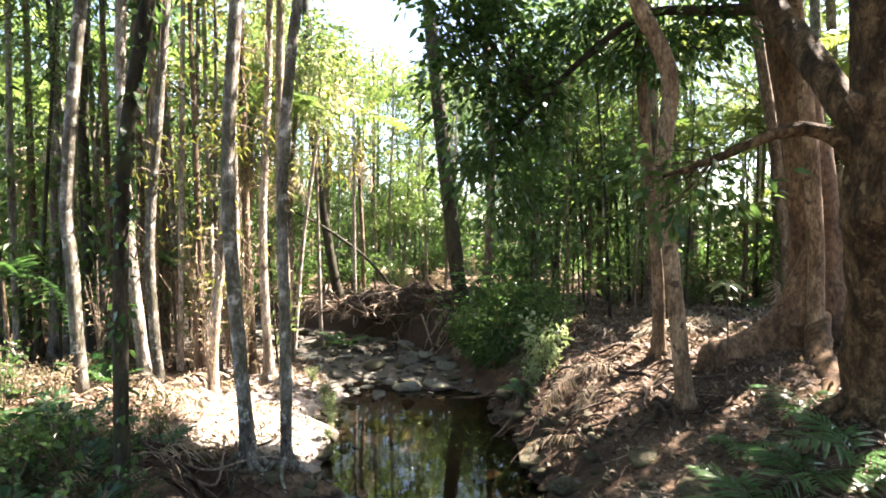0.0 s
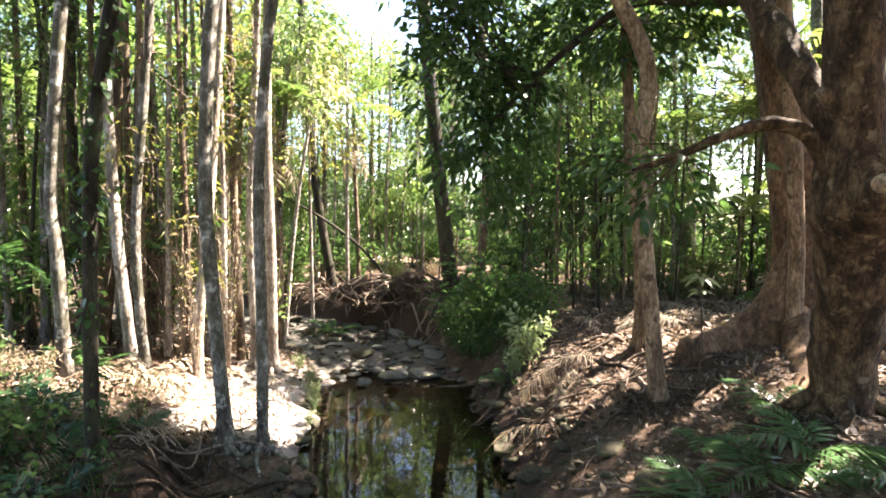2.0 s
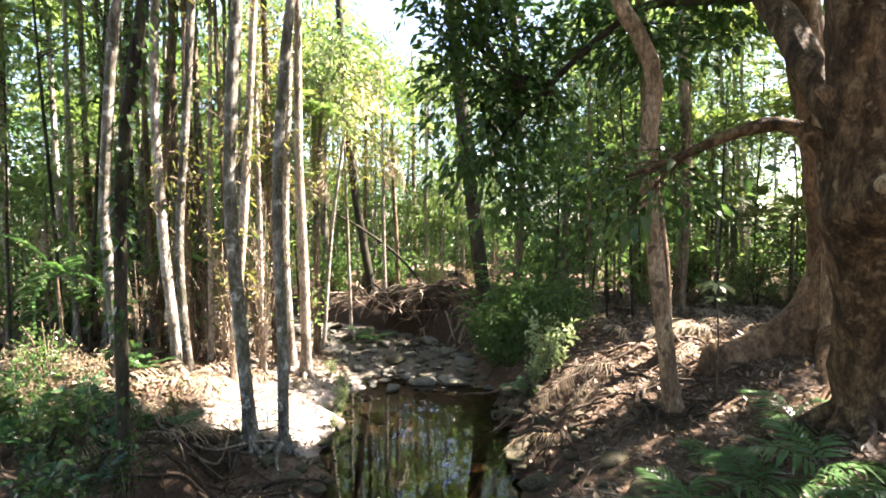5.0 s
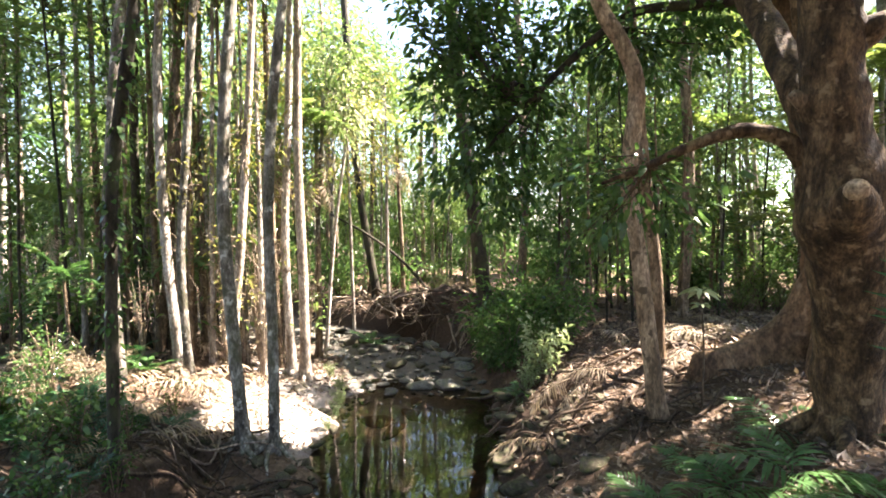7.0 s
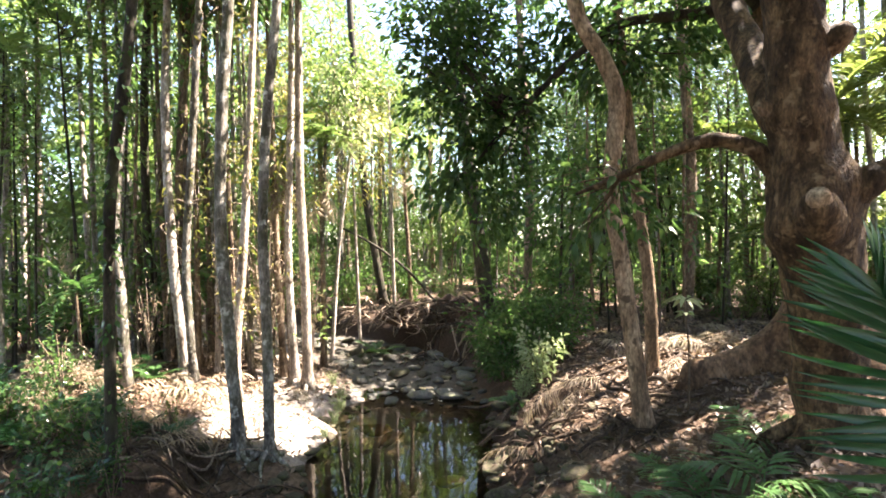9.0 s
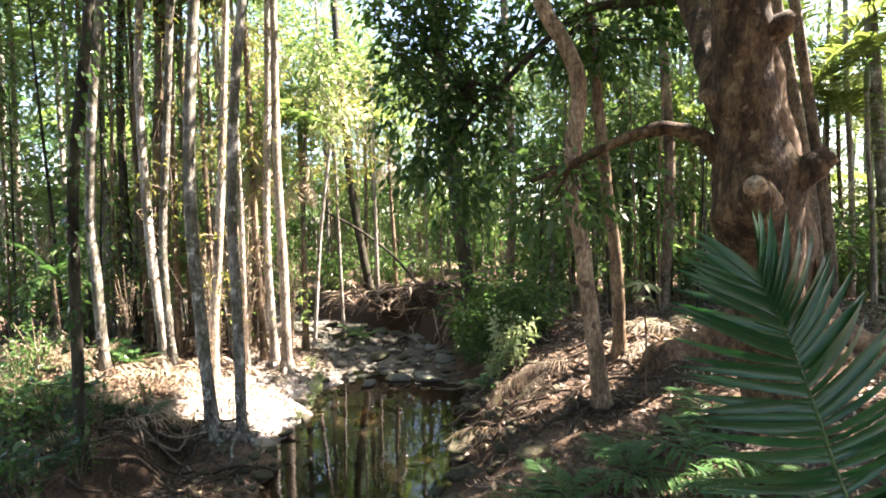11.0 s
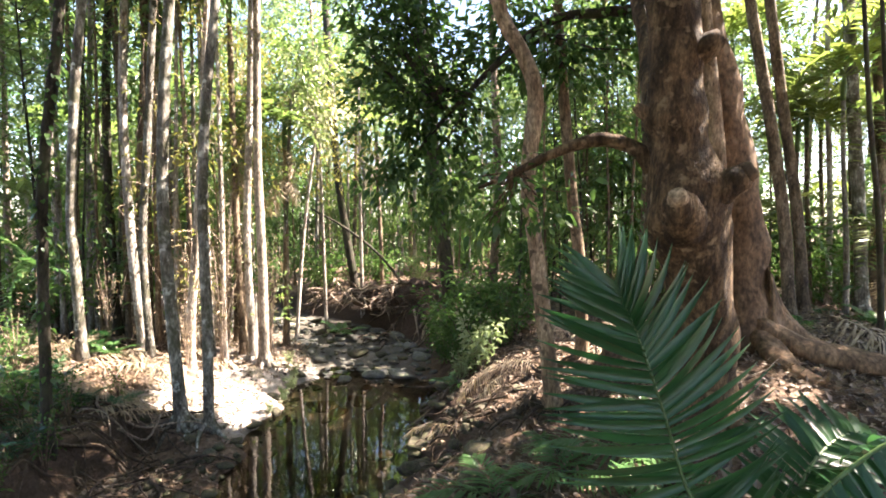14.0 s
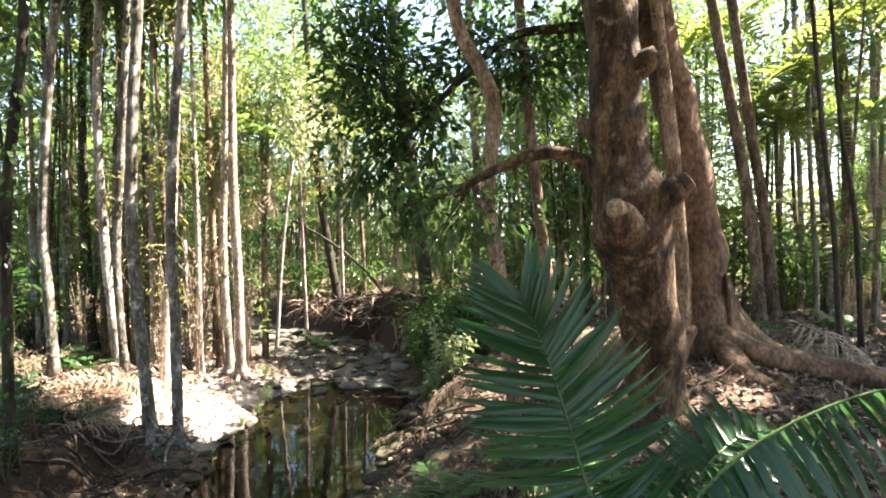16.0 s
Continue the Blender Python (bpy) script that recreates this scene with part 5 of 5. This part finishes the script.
def near_frond(palm_ob, base, ctrl, normal, pairs, longest, start=0.2, spread0=78, spread1=22, lift=0.12, hang=0.0):
    """A frond of the palm with a leaflet object for each blade."""
    pts = spline(ctrl, 40)
    v, f = tube(ctrl, [0.014, 0.012, 0.009, 0.006, 0.002], 7, 26, 0, None, 0)
    fr = part("frond", mesh_of("frond", np.array(v) - base, f, SHAFT), palm_ob, "arching feather frond")
    n = unit(np.array(normal, float))
    tang = unit(np.gradient(pts, axis=0))
    for i in range(pairs):
        t = start + (1 - start) * (i + 0.5) / pairs
        k = t * 39
        p = np.array([np.interp(k, np.arange(40), pts[:, j]) for j in range(3)])
        d = tang[int(min(39, round(k)))]
        side = unit(np.cross(d, n))
        for sg in (-1, 1):
            a = radians(spread0 + (spread1 - spread0) * ((t - start) / (1 - start)) ** 1.6 + rng.uniform(-7, 7))
            x = unit(d * math.cos(a) + side * sg * math.sin(a) + n * (lift + rng.uniform(-0.12, 0.12)) + np.array((0, 0, -hang if sg > 0 else -0.5 * hang)))
            z = unit(n - x * float(n @ x))
            tw = rng.uniform(-0.3, 0.3) + 0.25 * sg
            y = np.cross(z, x)
            y, z = y * math.cos(tw) + z * math.sin(tw), z * math.cos(tw) - y * math.sin(tw)
            L = longest * (0.5 + 0.5 * math.sin(math.pi * min(1, ((t - start) / (1 - start)) * 0.72 + 0.24))) * rng.uniform(0.93, 1.05)
            w = 0.051 * rng.uniform(0.8, 1.15)
            m = Matrix(((x[0] * L, y[0] * w, z[0] * L, p[0] - base[0]), (x[1] * L, y[1] * w, z[1] * L, p[1] - base[1]), (x[2] * L, y[2] * w, z[2] * L, p[2] - base[2]), (0, 0, 0, 1)))
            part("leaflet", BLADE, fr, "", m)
    return fr


def path_palm():
    base = np.array((4.5, 2.35, ground_at(4.5, 2.35)))
    ob = thing("feather_palm", "young feather palm with large glossy dark green fronds", "palm", "", tuple(base))
    v, f = tube([(0, 0, -0.1), (0, 0, 0.12), (0, 0, 0.3)], [0.06, 0.05, 0.03], 8, 6)
    part("stem", mesh_of("stem", v, f, SHAFT), ob)
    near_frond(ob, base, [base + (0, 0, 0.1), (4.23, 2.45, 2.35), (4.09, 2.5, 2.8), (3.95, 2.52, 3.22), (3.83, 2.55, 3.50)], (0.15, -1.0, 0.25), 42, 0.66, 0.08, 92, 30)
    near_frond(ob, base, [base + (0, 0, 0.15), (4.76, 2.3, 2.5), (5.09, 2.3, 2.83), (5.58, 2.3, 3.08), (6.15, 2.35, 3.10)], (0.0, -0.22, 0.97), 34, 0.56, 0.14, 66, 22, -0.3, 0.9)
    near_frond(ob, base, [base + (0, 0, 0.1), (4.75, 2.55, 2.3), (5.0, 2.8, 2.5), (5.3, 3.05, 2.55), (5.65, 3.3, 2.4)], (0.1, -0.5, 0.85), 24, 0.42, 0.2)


path_palm()

# ---- stones, roots and fallen wood ----


def stone_mesh(seed, material=STONE):
    bm = bmesh.new()
    bmesh.ops.create_icosphere(bm, subdivisions=2, radius=1.0)
    cuts = [(Vector(rng.normal(size=3) * (1, 1, 0.6)).normalized(), rng.uniform(0.5, 0.8)) for _ in range(7)] + [(Vector((0.1, 0, 1)).normalized(), 0.55), (Vector((0, 0, -1)), 0.45)]
    for v in bm.verts:
        n = noise.noise(v.co * 0.9 + Vector((seed * 3.1, 0, 0))) * 0.38 + noise.noise(v.co * 2.3 + Vector((0, seed * 1.7, 0))) * 0.15
        v.co *= 1 + n
        for nrm, off in cuts:
            over = v.co.dot(nrm) - off
            if over > 0:
                v.co -= nrm * over * 0.92
    me = bpy.data.meshes.new("stone")
    bm.to_mesh(me)
    bm.free()
    me.materials.append(material)
    me.shade_smooth()
    return me


STONES = [stone_mesh(i) for i in range(7)]
MOSSY = [stone_mesh(i + 9, STONE_MOSSY) for i in range(7)]


def lay_stones(count, where, smin, smax, label, group, sink=0.25, flat=0.55, kinds=STONES):
    spots, tries = [], 0
    while len(spots) < count and tries < 20000:
        tries += 1
        x, y = where()
        s = rng.uniform(0, 1) ** 1.8 * (smax - smin) + smin
        if any(math.hypot(x - a, y - b) < 0.72 * (s + c) for a, b, c in spots):
            continue
        spots.append((x, y, s))
        ob = new("stone", kinds[int(rng.integers(len(kinds)))])
        tagged(ob, label, "stone", group)
        ob.matrix_basis = pose(x, y, ground_at(x, y) + s * flat * (0.5 - sink), rng.uniform(-12, 12), rng.uniform(-12, 12), rng.uniform(0, 360)) @ Matrix.Diagonal((s * rng.uniform(0.8, 1.35), s * rng.uniform(0.75, 1.0), s * flat * rng.uniform(0.75, 1.2), 1))


def in_bed():
    y = rng.uniform(10.9, 15.8)
    l, r = np.interp(y, EDGE_Y, EDGE_L), np.interp(y, EDGE_Y, EDGE_R)
    return rng.uniform(l - 0.3, min(r, l + 4.6) - 0.1), y


def right_shore():
    y = rng.uniform(4.8, 10.4)
    return np.interp(y, EDGE_Y, EDGE_R) + abs(rng.normal(0.1, 0.6)), y


def left_shore():
    y = rng.uniform(5.0, 6.9)
    return np.interp(y, EDGE_Y, EDGE_L) - abs(rng.normal(0.3, 0.7)), y


lay_stones(146, in_bed, 0.07, 0.40, "weathered grey creek stone in the dry bed", "creek stones", kinds=STONES + MOSSY[:4])
lay_stones(82, right_shore, 0.05, 0.30, "mossy brown stone on the creek's edge", "bank stones", 0.2, 0.6, MOSSY)
lay_stones(30, left_shore, 0.06, 0.22, "dark stone in the shaded bank", "bank stones", 0.25, 0.6, MOSSY)


def sand_shore():
    y = rng.uniform(6.8, 10.8)
    return np.interp(y, EDGE_Y, EDGE_L) + rng.normal(-0.02, 0.16), y


lay_stones(36, sand_shore, 0.05, 0.2, "worn stone at the edge of the sandy bank", "bank stones", 0.2, 0.6, STONES[:3] + MOSSY[:4])
AMBER = [stone_mesh(i + 20, ROCK_AMBER) for i in range(3)]
for i, (x, y) in enumerate(((0.63, 7.5), (-0.85, 9.07), (-0.59, 9.88), (-0.12, 11.19), (-0.79, 10.7), (-1.38, 9.5))):
    ob = new("stone", AMBER[i % 3])
    tagged(ob, "amber-brown rock awash in the still pool", "stone", "pool stones")
    s = 0.2 + 0.05 * (i % 3)
    ob.matrix_basis = pose(x, y, -0.13 - 0.02 * (i % 2), 5, -4, 70 * i) @ Matrix.Diagonal((s * 1.5, s * 0.9, s * 0.55, 1))


def roaming(x, y, ang, length, sag, lift=0.03, n=5):
    c = []
    for i in range(n):
        c.append((x, y, ground_at(x, y) + lift * (1 if 0 < i < n - 1 else -0.6) + abs(rng.normal(0, sag))))
        ang += rng.normal(0, 0.45)
        x, y = x + math.cos(ang) * length / (n - 1), y + math.sin(ang) * length / (n - 1)
    return c


def loose_tube(name, label, category, group, c, r, material, sides=6):
    base = np.array((c[0][0], c[0][1], ground_at(c[0][0], c[0][1])))
    v, f = tube(c, r, sides, 16, 0.15, None, rng.uniform(0, 9))
    ob = new(name, mesh_of(name, np.array(v) - base, f, material))
    ob.location = base
    return tagged(ob, label, category, group)


for _ in range(52):
    x, y = rng.uniform(1.5, 5.2), rng.uniform(7.2, 10.8)
    w = rng.uniform(0.09, 0.21) ** 2
    loose_tube("surface_root", "twisting brown tree root on the eroded bank", "root", "bank roots", roaming(x, y, rng.uniform(2.2, 5.2), rng.uniform(0.6, 1.8), 0.05, 0.05), [w, w, w * 0.8, w * 0.3], ROOT)
for _ in range(30):
    x, y = rng.uniform(-5.2, -2.0), rng.uniform(4.0, 5.8)
    w = rng.uniform(0.006, 0.02)
    loose_tube("surface_root", "dark root hanging over the undercut bank", "root", "bank roots", roaming(x, y, rng.uniform(-0.6, 1.4), rng.uniform(0.5, 1.5), 0.07, 0.06, 6), [w, w, w * 0.8, w * 0.3], ROOT)
for _ in range(50):
    x, y = rng.uniform(1.3, 4.2), rng.uniform(6.4, 10.4)
    w = rng.uniform(0.006, 0.016)
    loose_tube("surface_root", "thin tangled root on the eroded bank", "root", "bank roots", roaming(x, y, rng.uniform(0, 6.28), rng.uniform(0.5, 1.3), 0.09, 0.08, 6), [w, w, w * 0.8, w * 0.3], ROOT)
for _ in range(52):
    x, y = rng.uniform(-5.6, -1.8), rng.uniform(5.2, 7.2)
    w = rng.uniform(0.008, 0.028)
    loose_tube("surface_root", "thin root trailing over the dark bank", "root", "bank roots", roaming(x, y, rng.uniform(-1.8, 0.6), rng.uniform(0.5, 1.6), 0.05, 0.04), [w, w, w * 0.8, w * 0.3], ROOT)
for _ in range(190):
    x, y = rng.uniform(-9, 11), rng.uniform(4.6, 17)
    if blocked(x, y, 0.1):
        continue
    w = rng.uniform(0.006, 0.022)
    loose_tube("fallen_stick", "weathered fallen stick on the litter", "stick", "fallen sticks", roaming(x, y, rng.uniform(0, 6.28), rng.uniform(0.5, 1.7), 0.02, 0.03), [w, w, w * 0.7, w * 0.4], WOOD_DEAD, 5)
for _ in range(46):
    x, y = rng.uniform(-2.6, 0.9), rng.uniform(13.9, 15.2)
    w = rng.uniform(0.10, 0.19) ** 2
    loose_tube("surface_root", "bare root hanging over the far undercut bank", "root", "bank roots", roaming(x, y, rng.uniform(3.6, 5.6), rng.uniform(0.6, 1.5), 0.06, 0.06), [w, w, w * 0.8, w * 0.3], WOOD_DEAD if rng.uniform() < 0.3 else ROOT)
for x, y, a, l, w in ((-3.6, 6.5, 0.25, 1.9, 0.018), (-3.3, 6.2, 0.1, 1.5, 0.02), (-4.6, 6.9, -0.3, 2.0, 0.022), (-4.0, 6.0, 0.5, 1.3, 0.016)):
    loose_tube("fallen_branch", "bare pale branch lying over the bank", "branch", "fallen branches", roaming(x, y, a, l, 0.06, 0.12), [w, w, w * 0.7, w * 0.3], WOOD_DEAD)

for _ in range(120):
    x, y = (rng.uniform(-8.5, -3.4), rng.uniform(5.6, 10.5)) if rng.uniform() < 0.68 else (rng.uniform(2.6, 10), rng.uniform(8.6, 13))
    ob = new("fallen_frond", DRY_FROND)
    tagged(ob, "dry brown palm frond fallen on the ground", "palm frond", "fallen fronds")
    ob.matrix_basis = pose(x, y, ground_at(x, y) + 0.06, rng.uniform(-20, 20), rng.uniform(-6, 16), rng.uniform(0, 360)) @ Matrix.Scale(rng.uniform(0.5, 0.9), 4)

ob = new("fallen_frond", DRY_FROND)
tagged(ob, "dry pale palm frond draped over a big root", "palm frond", "fallen fronds")
ob.matrix_basis = pose(8.1, 9.0, ground_at(8.1, 9.0) + 0.55, 10, 25, -60)
for x, y, z, a, b, c in ((0.35, 13.9, 0.55, 20, 50, 200), (0.5, 13.6, 0.45, -15, 62, 250), (0.2, 14.1, 0.6, 0, 55, 160), (2.75, 8.6, 0.35, 10, 40, 215), (2.5, 9.0, 0.3, -20, 35, 190), (2.1, 7.2, 0.12, 15, 10, 170)):
    ob = new("fallen_frond", DRY_FROND)
    tagged(ob, "dry brown palm frond hanging over the eroded bank", "palm frond", "fallen fronds")
    ob.matrix_basis = pose(x, y, ground_at(x, y) + z, a, b, c) @ Matrix.Scale(0.6, 4)
loose_tube("leaning_pole", "thin dead trunk leaning across the far bank", "fallen trunk", "", [(-1.3, 17, 1.15), (-2.58, 17, 2.69), (-4.0, 17, 3.75), (-5.31, 17, 4.45)], [0.055, 0.05, 0.045, 0.03], BARK_DARK)


def root_ball():
    """The torn-up root mass on the far bank."""
    base = np.array((-1.0, 15.2, ground_at(-1.0, 15.2)))
    ob = thing("root_mass", "dark torn root mass of the undercut bank", "tree stump", "", tuple(base))
    for i, (x, y, rx, rz) in enumerate(((0.25, 0.35, 0.7, 0.62), (-1.1, 0.4, 0.9, 0.4), (1.05, 0.0, 0.5, 0.5))):
        bm = bmesh.new()
        bmesh.ops.create_icosphere(bm, subdivisions=4, radius=1.0)
        for v in bm.verts:
            v.co *= 1 + 0.35 * noise.noise(v.co * 1.4 + Vector((i * 5, 0, 0))) + 0.2 * noise.noise(v.co * 4 + Vector((0, i * 3, 0)))
            v.co = Vector((x + v.co.x * rx, y + v.co.y * 0.45, 0.3 + v.co.z * rz))
        me = bpy.data.meshes.new("root_clod")
        bm.to_mesh(me)
        bm.free()
        me.materials.append(SOIL_FACE)
        me.shade_smooth()
        part("root_clod", me, ob, "dark soil clod bound by roots")
    for _ in range(105):
        x = rng.uniform(-3.2, 1.7)
        c = [(x, 0.1, rng.uniform(0.3, 0.95))]
        for k in range(3):
            p = c[-1]
            x1, y1 = p[0] + rng.normal(0, 0.42), p[1] - rng.uniform(0.1, 0.42)
            c.append((x1, y1, max(p[2] - rng.uniform(-0.08, 0.4), ground_at(base[0] + x1, base[1] + y1) - base[2] + rng.uniform(0.0, 0.12))))
        w = rng.uniform(0.11, 0.23) ** 2
        v, f = tube(c, [w, w * 0.8, w * 0.5, w * 0.2], 5, 12, 0.2)
        part("root", mesh_of("root", v, f, ROOT if rng.uniform() < 0.6 else WOOD_DEAD), ob)


root_ball()


def litter():
    n = 84000
    x = np.concatenate([rng.uniform(1.2, 11, n // 2), rng.uniform(-9, -1.2, n - n // 2)])
    y = np.concatenate([rng.uniform(3.6, 14, n // 2), rng.uniform(3.6, 13, n - n // 2)])
    x, y = np.concatenate([x, rng.uniform(-12, 12, 14000)]), np.concatenate([y, rng.uniform(13, 22, 14000)])
    l, r = np.interp(y, EDGE_Y, EDGE_L), np.interp(y, EDGE_Y, EDGE_R)
    k = (x < l - 0.15) | (x > r + 0.15)
    k &= (((x + 3.0) / 1.5) ** 2 + ((y - 8.7) / 1.7) ** 2 > 1 + rng.normal(0, 0.25, len(x))) | (rng.uniform(0, 1, len(x)) < 0.3)
    x, y = x[k], y[k]
    slope = np.hypot(height(x + 0.06, y) - height(x - 0.06, y), height(x, y + 0.06) - height(x, y - 0.06)) / 0.12
    k = rng.uniform(0, np.where(y > 13, 1.6, 0.75), len(x)) > slope
    k &= ~((x > -5.2) & (x < -0.8) & (y < 6.8) & (rng.uniform(0, 1, len(x)) < np.where(y < 5.7, 0.35, 0.8)))
    x, y = x[k], y[k]
    z = height(x, y) + np.array([relief(a, b) for a, b in zip(x, y)]) + rng.uniform(0.008, 0.03, len(x))
    D = rng.normal(size=(len(x), 3)) * np.array((1, 1, 0.42))
    s = rng.uniform(0.2, 1, len(x)) ** 1.6 * 0.135 + 0.028
    v, f = leaves(np.stack([x, y, z], 1), D, s, s * rng.uniform(0.3, 0.55, len(x)), -0.08)
    tagged(new("leaf_litter", mesh_of("leaf_litter", v, f, LITTER, False)), "dry brown fallen leaves covering the forest floor", "leaf litter", "", "stuff")


litter()


def far_undergrowth():
    P = []
    for _ in range(800):
        a, d = rng.uniform(-1.1, 1.1), rng.uniform(25, 40)
        if a < 0.02 and rng.uniform() < 0.6:
            continue
        P.append(np.array((2 + d * math.sin(a), d * math.cos(a), 1.2 + rng.uniform(0.1, 1.3) ** 2)))
    P = np.repeat(np.array(P), 30, 0)
    P = P + rng.normal(size=P.shape) * np.array((0.5, 0.5, 0.35))
    s = 0.26 * rng.uniform(0.6, 1.2, len(P))
    v, f = leaves(P, rng.normal(size=P.shape), s, s * 0.45)
    tagged(new("far_undergrowth", mesh_of("far_undergrowth", v, f, LEAF_MID, False)), "green undergrowth between the distant trunks", "undergrowth", "", "stuff")


far_undergrowth()
